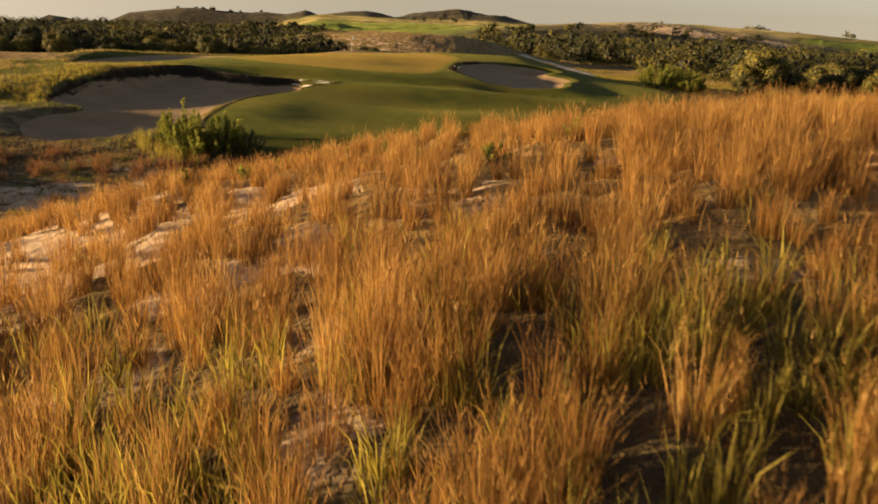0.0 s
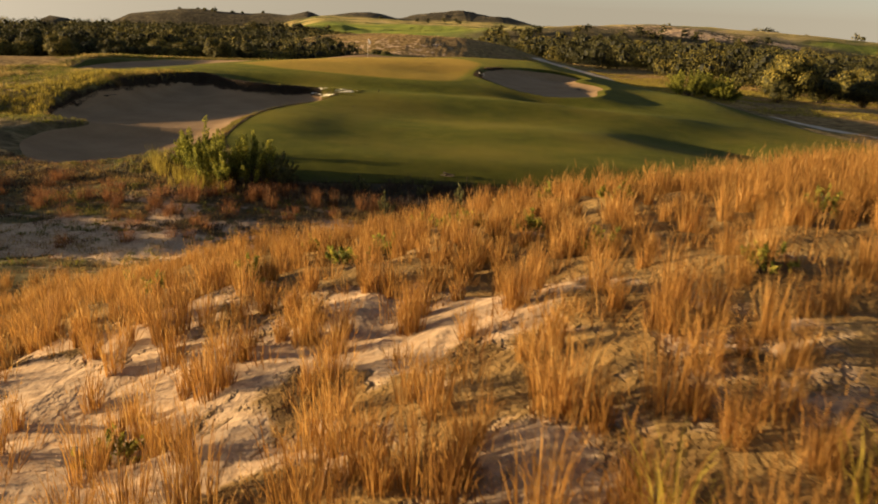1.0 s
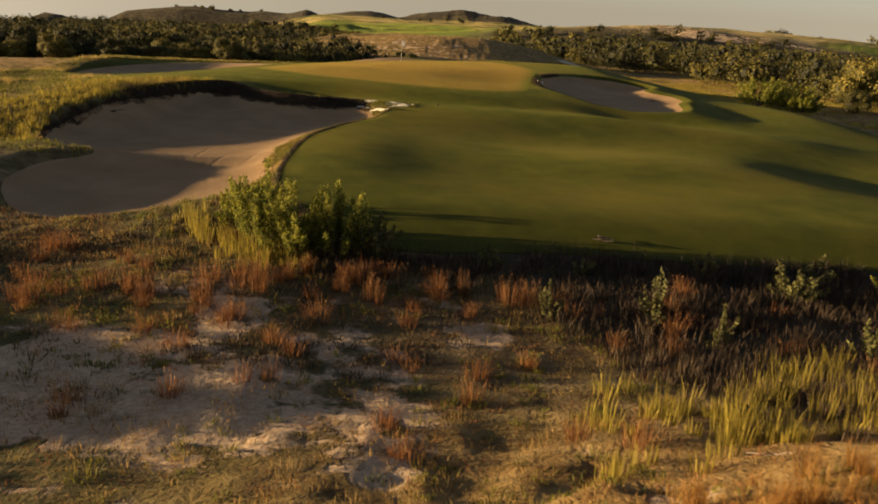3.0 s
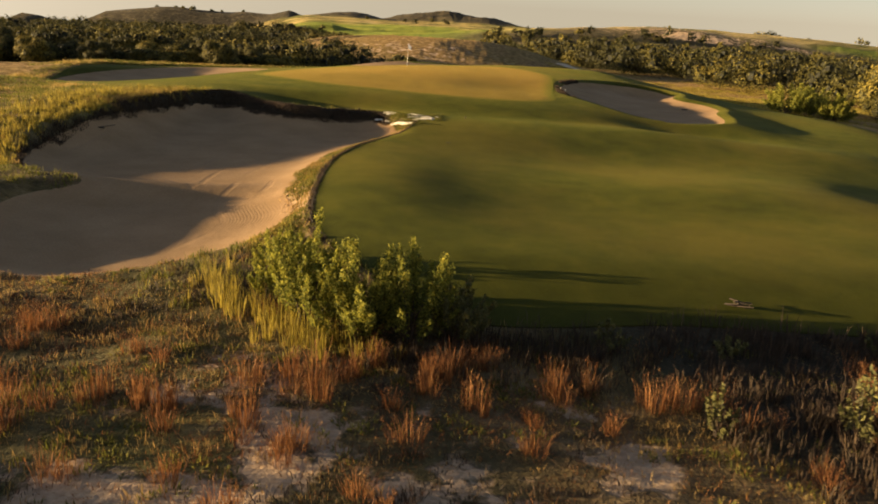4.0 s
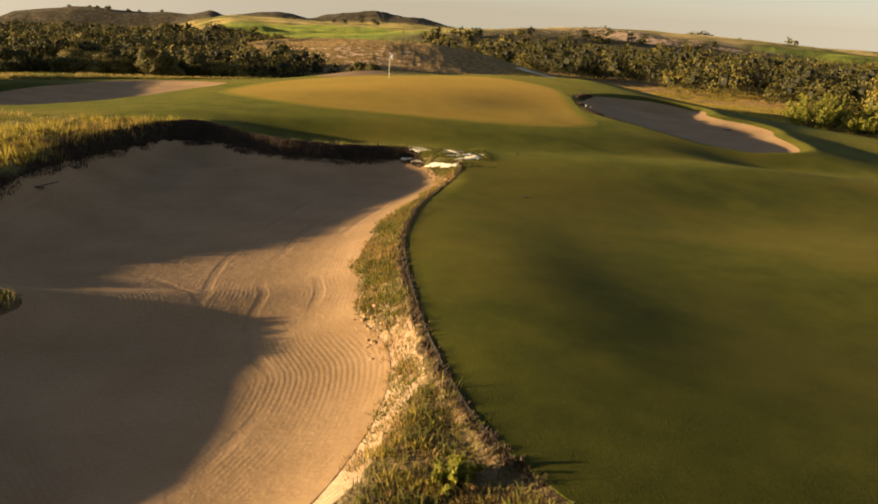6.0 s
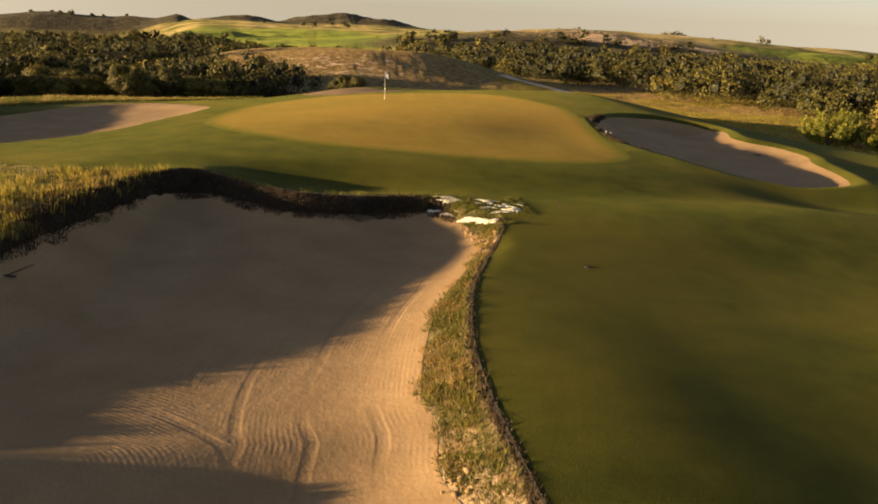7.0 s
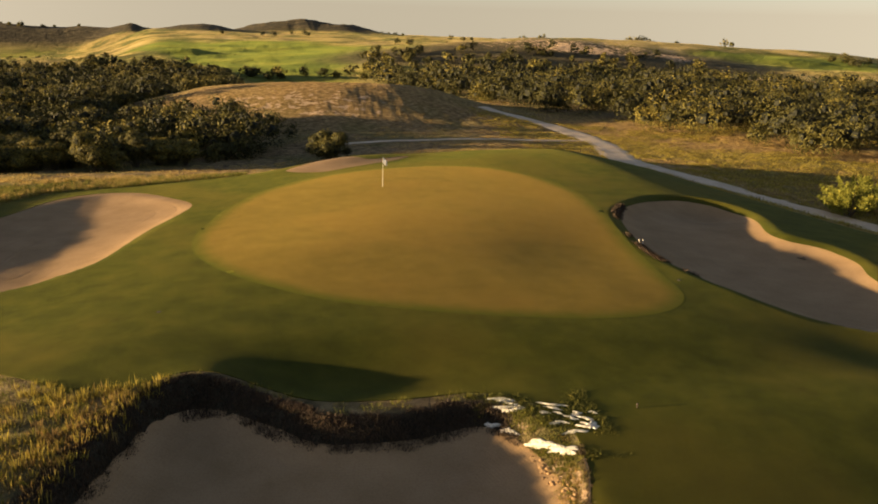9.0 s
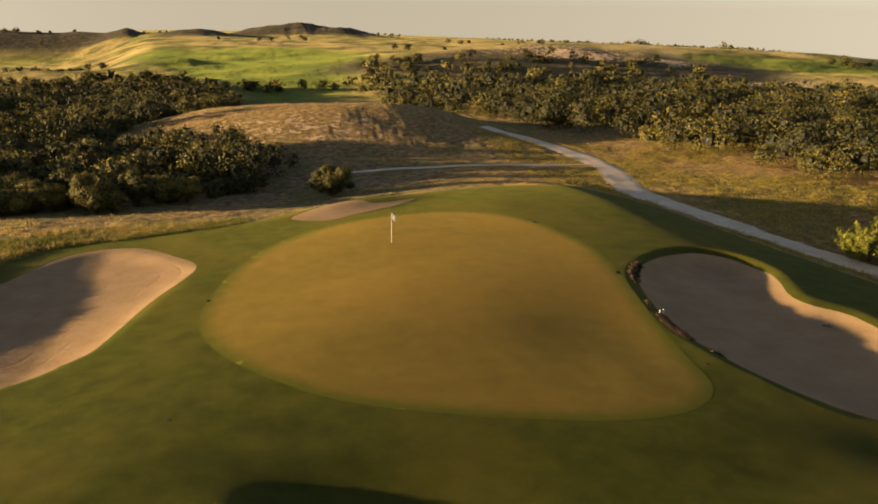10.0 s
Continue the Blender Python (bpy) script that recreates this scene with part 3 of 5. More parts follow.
# the trough and bank: shade painted into the ground together with dark heath
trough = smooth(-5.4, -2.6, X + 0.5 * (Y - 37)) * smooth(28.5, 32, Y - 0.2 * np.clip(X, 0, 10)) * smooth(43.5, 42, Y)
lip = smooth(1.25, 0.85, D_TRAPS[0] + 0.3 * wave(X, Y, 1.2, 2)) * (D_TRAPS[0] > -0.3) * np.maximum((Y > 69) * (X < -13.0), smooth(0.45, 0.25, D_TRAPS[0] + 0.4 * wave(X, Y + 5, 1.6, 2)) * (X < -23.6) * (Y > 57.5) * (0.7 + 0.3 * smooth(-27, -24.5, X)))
heath = smooth(33, 37, Y) * smooth(46, 44, Y) * smooth(-7, -10, X) * smooth(0.3, 1.0, D_ALL) * smooth(0.16, -0.06, wave(X, Y, 3, 4))
# scrub also carries painted shade: between near dune tufts, on the far right slope
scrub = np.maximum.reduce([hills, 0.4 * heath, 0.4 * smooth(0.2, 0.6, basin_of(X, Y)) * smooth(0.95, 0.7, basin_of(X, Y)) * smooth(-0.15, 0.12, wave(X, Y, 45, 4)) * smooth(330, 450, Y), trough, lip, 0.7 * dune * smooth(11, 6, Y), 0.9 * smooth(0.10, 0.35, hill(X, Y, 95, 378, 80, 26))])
lawn = np.maximum.reduce([smooth(0.12, 0.3, hill(X, Y, -48, 430, 62, 120) + 0.25 * wave(X, Y, 50, 3)) * smooth(-84, -72, X - 0.35 * np.clip(440 - Y, -400, 200)), smooth(0.25, 0.45, hill(X, Y, 222, 402, 62, 20)), 0.5 * smooth(-0.02, 0.12, wave(X * 0.5 + 31, Y, 9, 3)) * smooth(14, 22, X) * smooth(95, 105, Y) * smooth(205, 185, Y) * smooth(100, 80, X), smooth(0.3, 0.5, hill(X, Y, 4, 243, 9, 7)), 0.8 * smooth(0.02, 0.12, wave(X + 300, Y, 160, 3)) * smooth(420, 520, Y)])
ground = tagged(new("ground", mesh_of("ground", np.stack([X, Y, H - sink], -1).reshape(-1, 3), grid_faces(len(GX), len(GY)), M_GROUND, True,
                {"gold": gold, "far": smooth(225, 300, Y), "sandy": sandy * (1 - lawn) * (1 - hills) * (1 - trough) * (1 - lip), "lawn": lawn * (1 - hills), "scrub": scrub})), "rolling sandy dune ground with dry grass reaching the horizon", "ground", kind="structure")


def patch(name, line, cell, mat, lift, skirt, label, category, cut=()):
    """A sheet of turf or sand within a closed line, lying on the land, with a turned-down edge."""
    far = lambda a, b: np.maximum.reduce([signed(line, a, b)] + [-signed(o, a, b) for o in cut])
    (x0, y0), (x1, y1) = line.min(0), line.max(0)
    gx, gy = np.arange(x0, x1, cell), np.arange(y0, y1, cell * 0.87)
    x, y = np.meshgrid(gx, gy, indexing="ij")
    x = x + 0.5 * cell * (np.arange(len(gy)) % 2)
    inner = far(x, y) < -0.45 * cell
    pts, ties = [], []
    for loop in (line, *cut):
        around = np.concatenate([loop, loop[:1]])
        run = np.r_[0, np.cumsum(np.linalg.norm(np.diff(around, axis=0), axis=1))]
        m = int(run[-1] / (0.7 * cell))
        s = np.linspace(0, run[-1], m, endpoint=False)
        ring = np.stack([np.interp(s, run, around[:, 0]), np.interp(s, run, around[:, 1])], 1)
        ties += [(len(pts) + k, len(pts) + (k + 1) % m) for k in range(m)]
        pts += ring.tolist()
    pts += np.stack([x[inner], y[inner]], 1).tolist()
    out = delaunay_2d_cdt([Vector(p) for p in pts], ties, [], 0, 1e-4)
    v2, f = np.array([tuple(p) for p in out[0]]), np.array([t for t in out[2] if len(t) == 3])
    mid = v2[f].mean(1)
    f = f[far(mid[:, 0], mid[:, 1]) < 0]
    used, f = np.unique(f, return_inverse=True)
    f = f.reshape(-1, 3)
    vx, vy = v2[used].T
    v = np.stack([vx, vy, height(vx, vy) + lift], 1)
    edges = np.concatenate([f[:, [0, 1]], f[:, [1, 2]], f[:, [2, 0]]])
    key = np.sort(edges, 1)
    _, first, count = np.unique(key[:, 0] * len(v) + key[:, 1], return_index=True, return_counts=True)
    rim = edges[first[count == 1]]
    ring, back = np.unique(rim, return_inverse=True)
    back = back.reshape(rim.shape)
    low = v[ring] - (0, 0, skirt)
    low = np.concatenate([v[ring], low])
    f2 = np.stack([back[:, 1] + len(v), back[:, 0] + len(v), back[:, 0] + len(v) + len(ring), back[:, 1] + len(v) + len(ring)], 1)
    rim_gap = -signed(line, vx, vy)
    return tagged(new(name, mesh_of(name, np.concatenate([v, low]), [f, f2], mat, True, {"rim": np.r_[rim_gap, rim_gap[ring], rim_gap[ring]]})), label, category, kind="structure")


patch("fairway", FAIR, 0.42, M_FAIR, 0.03, 0.35, "mown olive-green fairway turf rolling up to the green", "fairway", cut=(MAIN_TRAP, LEFT_TRAP, RIGHT_TRAP, BACK_TRAP))
patch("putting_green", GREEN, 0.42, M_GREEN, 0.034, 0.02, "close-mown golden-brown putting green on a raised plateau", "golf green")
patch("main_bunker", MAIN_TRAP, 0.33, M_SAND, 0.01, 0.3, "large deep bunker of raked pale sand, mostly in shade", "bunker")
patch("left_bunker", LEFT_TRAP, 0.42, M_SAND, 0.01, 0.3, "sand bunker half in shade below the green's bank", "bunker")
patch("right_bunker", RIGHT_TRAP, 0.42, M_SAND, 0.01, 0.3, "long sand bunker beside the green with a sunlit lip", "bunker")
patch("back_bunker", BACK_TRAP, 0.33, M_SAND, 0.01, 0.3, "small sliver of a sand bunker behind the green", "bunker")


def part(name, me, parent, label=""):
    ob = new(name, me)
    ob.parent = parent
    return tagged(ob, label)


# ---- the sandy track ----
def ribbon(name, line, width, mat, lift, label, category):
    p = [np.array(line[0])]
    for a, b in zip(line[:-1], line[1:]):
        for t in np.linspace(0, 1, 9)[1:]:
            p.append(a + (b - a) * t)
    p = np.array(p)
    for _ in range(6):
        p[1:-1] = (p[:-2] + 2 * p[1:-1] + p[2:]) / 4
    d = np.gradient(p, axis=0)
    d /= np.linalg.norm(d, axis=1)[:, None]
    s = np.stack([d[:, 1], -d[:, 0]], 1)
    cols = np.linspace(-0.5, 0.5, 7)
    w = width * (1 + 0.5 * wave(p[:, 0], p[:, 1], 6, 2))
    xy = p[:, None] + s[:, None] * (cols[None, :, None] * w[:, None, None])
    z = height(xy[..., 0], xy[..., 1]) + lift - 0.12 * (np.abs(cols) > 0.49)
    v = np.concatenate([xy, z[..., None]], -1).reshape(-1, 3)
    return tagged(new(name, mesh_of(name, v, grid_faces(len(p), 7)[:, ::-1], mat)), label, category, kind="structure")


ribbon("sandy_track", TRACK, 4.8, M_PATH, 0.07, "pale sandy track curving behind the green", "track")
ribbon("side_track", SIDE_TRACK, 1.2, M_PATH, 0.14, "narrow pale sandy footpath joining the track", "track")


# the cut edge between the mown fairway and the strip of plants above the bunker, its shadow put into the dark soil
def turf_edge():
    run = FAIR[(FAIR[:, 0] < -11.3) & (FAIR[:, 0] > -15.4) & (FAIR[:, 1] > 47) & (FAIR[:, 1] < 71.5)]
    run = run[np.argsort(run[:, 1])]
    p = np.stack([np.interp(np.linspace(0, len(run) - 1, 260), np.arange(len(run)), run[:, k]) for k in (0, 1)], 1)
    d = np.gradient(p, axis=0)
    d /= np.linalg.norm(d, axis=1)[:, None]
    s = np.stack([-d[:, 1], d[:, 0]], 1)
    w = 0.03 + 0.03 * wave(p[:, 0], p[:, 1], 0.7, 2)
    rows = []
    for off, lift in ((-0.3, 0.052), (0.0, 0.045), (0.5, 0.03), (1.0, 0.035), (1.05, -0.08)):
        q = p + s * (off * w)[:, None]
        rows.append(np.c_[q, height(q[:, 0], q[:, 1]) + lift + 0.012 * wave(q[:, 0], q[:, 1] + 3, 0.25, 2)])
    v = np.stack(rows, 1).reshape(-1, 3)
    return tagged(new("turf_edge", mesh_of("turf_edge", v, grid_faces(len(p), 5), M_SOIL)), "cut turf edge, its shadow put into the dark soil, beside the plants above the bunker", "turf edge", kind="structure")


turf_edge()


# ---- grasses ----
RNG = np.random.RandomState(11)


def tufts(name, places, tall, wide, count, thick, mat, label, lean=0.35, droop=0.25, plume=0, grow=None):
    """Tufts of tapered blades at the places (x, y); one mesh. grow: a factor on their size by place."""
    n = len(places)
    size = RNG.uniform(0.6, 1.25, n)
    if grow:
        size = size * grow(places[:, 0], places[:, 1])
    ti = np.repeat(np.arange(n), count)
    m = len(ti)
    ang, rad = RNG.uniform(0, 2 * np.pi, m), np.sqrt(RNG.uniform(0, 1, m))
    bx = places[ti, 0] + np.cos(ang) * rad * wide * size[ti]
    by = places[ti, 1] + np.sin(ang) * rad * wide * size[ti]
    bz = height(bx, by) - 0.03
    h = tall * size[ti] * RNG.uniform(0.45, 1.15, m)
    out = lean * rad * RNG.uniform(0.2, 1.4, m)
    ang2 = ang + RNG.normal(0, 0.7, m)
    lx, ly = np.cos(ang2) * out * h, np.sin(ang2) * out * h
    turn = RNG.uniform(0, np.pi, m)
    w = thick * RNG.uniform(0.6, 1.3, m)
    sx, sy = np.cos(turn) * w, np.sin(turn) * w
    base = np.stack([bx, by, bz], 1)
    side = np.stack([sx, sy, 0 * sx], 1)
    mid = base + np.stack([lx * 0.4, ly * 0.4, h * 0.6], 1)
    tip = base + np.stack([lx, ly, h * (1 - droop * out)], 1)
    v = np.stack([base - side, base + side, mid - side * 0.7, mid + side * 0.7, tip], 1).reshape(-1, 3)
    k = np.arange(m)[:, None] * 5
    tone = RNG.uniform(0, 1, n)
    tint = np.repeat(tone[ti] * 0.8, 5)
    if plume:
        # feathery seed heads along the upper half of the stalks
        pick = RNG.randint(0, m, n * plume)
        s = RNG.uniform(0.25, 1.0, len(pick))[:, None]
        root = mid[pick] * (1 - s) + tip[pick] * s
        a = RNG.uniform(0, 2 * np.pi, len(pick))
        ln = tall * RNG.uniform(0.08, 0.2, len(pick))
        end = root + np.stack([np.cos(a) * ln * 0.45, np.sin(a) * ln * 0.45, ln], 1)
        sd = np.stack([-np.sin(a), np.cos(a), 0 * a], 1) * thick * 1.1
        v2 = np.stack([root - sd, root + sd, end], 1).reshape(-1, 3)
        k2 = len(v) + np.arange(len(pick))[:, None] * 3 + np.array([[0, 1, 2]])
        tint = np.r_[tint, np.repeat(np.clip(tone[ti[pick]] * 0.8 + 0.25, 0, 1), 3)]
        me = mesh_of(name, np.concatenate([v, v2]), [k + np.array([[0, 1, 3, 2]]), k + np.array([[2, 3, 4]]), k2], mat, False, {"tint": tint})
        return tagged(new(name, me), label, "grass", kind="stuff")
    me = mesh_of(name, v, [k + np.array([[0, 1, 3, 2]]), k + np.array([[2, 3, 4]])], mat, False, {"tint": tint})
    return tagged(new(name, me), label, "grass", kind="stuff")


def scatter(n, x0, x1, y0, y1, keep):
    x, y = RNG.uniform(x0, x1, n), RNG.uniform(y0, y1, n)
    k = RNG.uniform(0, 1, n) < keep(x, y)
    return np.stack([x[k], y[k]], 1)


def off_turf(x, y, gap=0.3):
    return np.minimum.reduce([height(x, y, D_FAIR), *[height(x, y, d) for d in D_TRAPS]]) > gap


def on_dune(x, y):
    crest = smooth(-21, -11, x + 0.25 * (20 - y) + 7 * wave(x, y, 8, 3))
    gaps = np.maximum.reduce([smooth(-0.22, 0.12, wave(x, y, 2.0, 3)), 0.9 * smooth(18, 21.5, y), 0.8 * smooth(14.0, 16.5, y) * smooth(-7, -4, x), 0.85 * smooth(0.5, 5, x + 0.25 * (y - 14))])
    return smooth(28.3 + 0.32 * np.clip(x, -8, 8), 26.0 + 0.32 * np.clip(x, -8, 8), y) * (0.10 + 0.9 * crest) * (0.10 + 0.14 * smooth(11, 16, y) + 0.76 * np.maximum(gaps, 0.60 * smooth(13, 6, y)))


def clumps(centres, each, wide):
    """Several places round each centre."""
    p = np.repeat(centres, each, axis=0)
    return p + RNG.normal(0, 1, p.shape) * wide


tufts("dune_grass", np.concatenate([scatter(7000, -20, 28, 1.8, 32, on_dune), scatter(260, -18, 30, -7, 1.8, lambda x, y: 0.8 * smooth(-7, -1, y))]), 0.78, 0.15, 86, 0.0042, M_GOLD, "tall dry golden bluestem tufts on the sandy dune", 0.42, 0.35, 34, lambda x, y: 1 - 0.36 * smooth(9, 15, y) * smooth(7, 0, x))
tufts("yellow_grass", clumps(scatter(820, -8, 16, 1.8, 11, lambda x, y: smooth(11, 4, y) * smooth(-8, -2, x)), 2, 0.13), 0.62, 0.13, 20, 0.009, M_REED, "yellow-green grass tufts among the dry dune grass", 0.6)
tufts("thin_dune_grass", scatter(6400, -20, 30, 1.5, 30, lambda x, y: 0.6 * smooth(28, 23, y) * smooth(-17, -9, x)), 0.42, 0.16, 24, 0.0045, M_GOLD, "short dry grass between the dune tufts", 0.9)
tufts("swale_reeds", scatter(5200, -14, 40, 22, 38, lambda x, y: smooth(3.2, 1.2, np.abs(y - 32.2 - 0.5 * np.clip(x, -6, 10))) * smooth(-7, -1, x) * (0.35 + 0.65 * smooth(-0.15, 0.1, wave(x, y, 3, 2)))), 0.62, 0.25, 24, 0.012, M_REED, "yellow-green reedy grass in the hollow behind the dune", 0.3)
SWALE = lambda x, y: (1 - 0.85 * height(x, y, trough)) * (0.5 + 0.5 * smooth(33.0, 37.0, y + 0.12 * (x + 10))) * off_turf(x, y, 0.15) * smooth(3, -6, x - 0.3 * (y - 30))
tufts("rough_grass", scatter(13000, -46, 14, 16, 46, lambda x, y: SWALE(x, y) * (0.25 + 0.75 * smooth(-0.15, 0.15, wave(x, y, 4, 3)))), 0.19, 0.24, 16, 0.0075, M_ROUGH, "mixed brown and olive rough grass in the hollow", 0.6)
tufts("dry_litter", scatter(9000, -36, 14, 22, 45, lambda x, y: SWALE(x, y) * (0.3 + 0.7 * smooth(-0.1, 0.2, wave(x - 70, y, 3, 3)))), 0.17, 0.32, 16, 0.008, M_RUSSET, "flattened russet grass litter in the hollow", 2.2, 0.35)
tufts("pale_litter", scatter(9500, -30, 14, 24, 44, lambda x, y: SWALE(x, y) * np.maximum(smooth(0.02, 0.22, wave(x + 20, y + 9, 4, 3)), 0.8 * hill(x, y, -7.2, 38.0, 2.5, 1.4))), 0.13, 0.34, 16, 0.009, M_STRAW, "pale bleached grass litter in the hollow", 2.6, 0.3)
tufts("hollow_herbs", scatter(6500, -40, 14, 26, 46, lambda x, y: SWALE(x, y) * smooth(-0.02, 0.14, wave(x + 40, y, 2, 3))), 0.17, 0.17, 20, 0.013, M_LUSH, "low green herbs in the hollow", 1.0)
tufts("straw_reeds", clumps(np.array([(-15.8, 42.9), (-15.5, 42.4), (-15.2, 42.0), (-14.8, 41.8), (-14.4, 41.5), (-14.0, 41.2), (-13.5, 40.8), (-13.1, 40.3), (-12.9, 39.9), (-12.3, 39.8), (-11.8, 39.6), (-12.7, 40.6), (-13.9, 40.4), (-16.3, 42.9)]), 8, 0.32), 0.82, 0.14, 14, 0.008, M_REED, "tall straw-coloured grass round the bush", 0.35, 0.25, 0, lambda x, y: RNG.uniform(0.55, 1.15, len(x)))
tufts("tall_russet_clumps", clumps(np.array([(-11.5, 39.5), (-11.9, 39.1), (-10.5, 38.9), (-10.3, 38.7), (-9.3, 38.1), (-5.7, 38.5), (-5.3, 38.4), (-15.9, 37.4), (-15.4, 37.1), (-12.7, 37.7), (-12.9, 38.7), (-7.6, 38.6), (-17.0, 37.6), (-13.6, 36.8)]), 3, 0.2), 0.70, 0.15, 40, 0.006, M_RUSSET, "tall russet bluestem clumps before the bush", 0.28, 0.35, 26)
tufts("hollow_heather", scatter(3600, -32, -7, 33, 46, lambda x, y: off_turf(x, y, 0.4) * smooth(0.10, -0.10, wave(x + 40, y, 2, 3)) * (0.35 + 0.65 * smooth(-0.1, 0.12, wave(x, y + 30, 3.5, 3)))), 0.19, 0.2, 18, 0.010, M_HEATH, "low dark brown heather in the hollow", 0.9)
tufts("russet_clumps", clumps(scatter(420, -34, 8, 28, 42, lambda x, y: (0.3 + 0.7 * smooth(33, 37, y)) * off_turf(x, y, 0.6) * smooth(8, -4, x) * (0.35 + 0.65 * smooth(0, 0.2, wave(x + 5, y, 5, 3)))), 2, 0.16), 0.60, 0.20, 46, 0.0055, M_RUSSET, "russet bluestem clumps scattered in the hollow", 0.75, 0.35, 22)
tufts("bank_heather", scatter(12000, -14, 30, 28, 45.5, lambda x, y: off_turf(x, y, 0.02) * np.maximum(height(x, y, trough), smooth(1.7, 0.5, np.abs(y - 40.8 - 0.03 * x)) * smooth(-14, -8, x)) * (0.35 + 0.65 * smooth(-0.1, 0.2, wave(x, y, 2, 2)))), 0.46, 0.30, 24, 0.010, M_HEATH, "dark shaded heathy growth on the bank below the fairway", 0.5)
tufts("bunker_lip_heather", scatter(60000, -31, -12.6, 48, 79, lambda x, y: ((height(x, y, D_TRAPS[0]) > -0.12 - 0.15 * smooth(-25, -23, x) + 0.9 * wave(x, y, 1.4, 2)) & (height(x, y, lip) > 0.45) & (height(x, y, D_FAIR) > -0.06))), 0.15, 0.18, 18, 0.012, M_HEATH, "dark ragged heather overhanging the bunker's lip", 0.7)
tufts("shoulder_grass", scatter(34000, -46, -10, 42, 125, lambda x, y: off_turf(x, y, 0.05) * ((x > -18) | (y > 53)) * ((x < -18) | (height(x, y, D_TRAPS[0]) > 0.6)) * (height(x, y, lip) < 0.3) * 0.55), 0.24, 0.25, 14, 0.012, M_LUSH, "yellow-green rough grass around the bunkers", 0.5)
tufts("lip_rough", scatter(8000, -44, -25, 50, 92, lambda x, y: off_turf(x, y, 0.02) * (height(x, y, lip) < 0.95) * (y > 57.5) * smooth(5, 1, height(x, y, D_TRAPS[0])) * smooth(0.15, -0.15, wave(x, y, 3, 3))), 0.26, 0.22, 16, 0.013, M_ROUGH, "brown rough grass hanging over the bunker", 0.6)
tufts("lip_grass", scatter(8000, -44, -25, 50, 92, lambda x, y: off_turf(x, y, 0.02) * (height(x, y, D_TRAPS[0]) > 0.38 + 0.5 * wave(x, y, 1.0, 2)) * (y > 57.5) * smooth(7, 2, height(x, y, D_TRAPS[0])) * (0.4 + 0.6 * smooth(-0.1, 0.15, wave(x, y, 3, 3)))), 0.40, 0.22, 16, 0.014, M_REED, "sunlit yellow-green grass above the bunker", 0.5)
tufts("bunker_edge_plants", scatter(30000, -17.5, -10.5, 44, 73, lambda x, y: off_turf(x, y, -0.3) * (height(x, y, D_FAIR) < 2.2) * (height(x, y, D_FAIR) > 0.3) * (height(x, y, D_TRAPS[0]) > 0.7 * wave(x, y, 1.3, 2) + 0.15 * smooth(58, 56, y)) * (0.3 + 0.7 * smooth(49, 53, y)) * (0.12 + 0.5 * smooth(-0.3, 0.1, wave(x, y, 1.5, 2)))), 0.13, 0.18, 14, 0.013, M_LUSH, "leafy green plants between the bunker and the fairway", 1.3)
EDGE = lambda x, y, gap: off_turf(x, y, -0.3) * (height(x, y, D_FAIR) < 2.2) * (height(x, y, D_FAIR) > gap) * (height(x, y, D_TRAPS[0]) > -0.05 + 0.7 * wave(x, y, 1.0, 2))
tufts("edge_rough", scatter(9000, -17.5, -10.5, 44, 73, lambda x, y: EDGE(x, y, 0.22) * (0.3 + 0.7 * smooth(0.1, -0.1, wave(x, y, 1.5, 2)))), 0.15, 0.22, 14, 0.010, M_ROUGH, "brown and olive rough grass between the bunker and the fairway", 1.0)
tufts("edge_weeds", clumps(scatter(2600, -17.5, -10.5, 46, 70, lambda x, y: 0.12 * EDGE(x, y, 0.4) * smooth(-0.1, 0.1, wave(x + 9, y, 3, 2))), 3, 0.10), 0.20, 0.14, 18, 0.016, M_REED, "bright yellow-green weeds between the bunker and the fairway", 0.9)
tufts("fairway_edge_line", scatter(22000, -15.5, -10.8, 46, 72, lambda x, y: (np.abs(height(x, y, D_FAIR) - 0.06) < 0.09) * (x < -11)), 0.13, 0.08, 12, 0.011, M_HEATH, "dark uncut grass along the fairway's edge", 0.6)
tufts("back_bank_grass", scatter(9000, -60, -24, 108, 136, lambda x, y: off_turf(x, y, 0.2) * smooth(9, 2, height(x, y, D_FAIR))), 0.36, 0.25, 14, 0.014, M_LUSH, "tall yellow-green grass along the lawn's far edge", 0.4)
tufts("gold_shoulder", scatter(7000, -46, -26, 55, 130, lambda x, y: off_turf(x, y, 0.3) * (y > 59) * smooth(-0.05, 0.2, wave(x, y, 5, 3))), 0.42, 0.25, 16, 0.013, M_STRAW, "dry golden rough beside the bunkers", 0.4)
tufts("track_side_grass", scatter(16000, 14, 85, 96, 200, lambda x, y: off_turf(x, y, 0.5) * (height(x, y, D_TRACK) > 1.8) * smooth(-0.02, 0.12, wave(x * 0.5 + 31, y, 9, 3) + 0.1)), 0.30, 0.6, 14, 0.022, M_REED, "yellow-green grass in swathes beside the track", 0.5)
tufts("back_rough", scatter(9000, -60, 70, 120, 240, lambda x, y: off_turf(x, y, 0.6) * (height(x, y, D_TRACK) > 2) * smooth(-0.2, 0.15, wave(x, y, 8, 3)) * (1 - 0.75 * smooth(170, 190, y) * smooth(30, 18, x))), 0.24, 0.7, 16, 0.026, M_STRAW, "straw-coloured rough behind the green", 0.5)


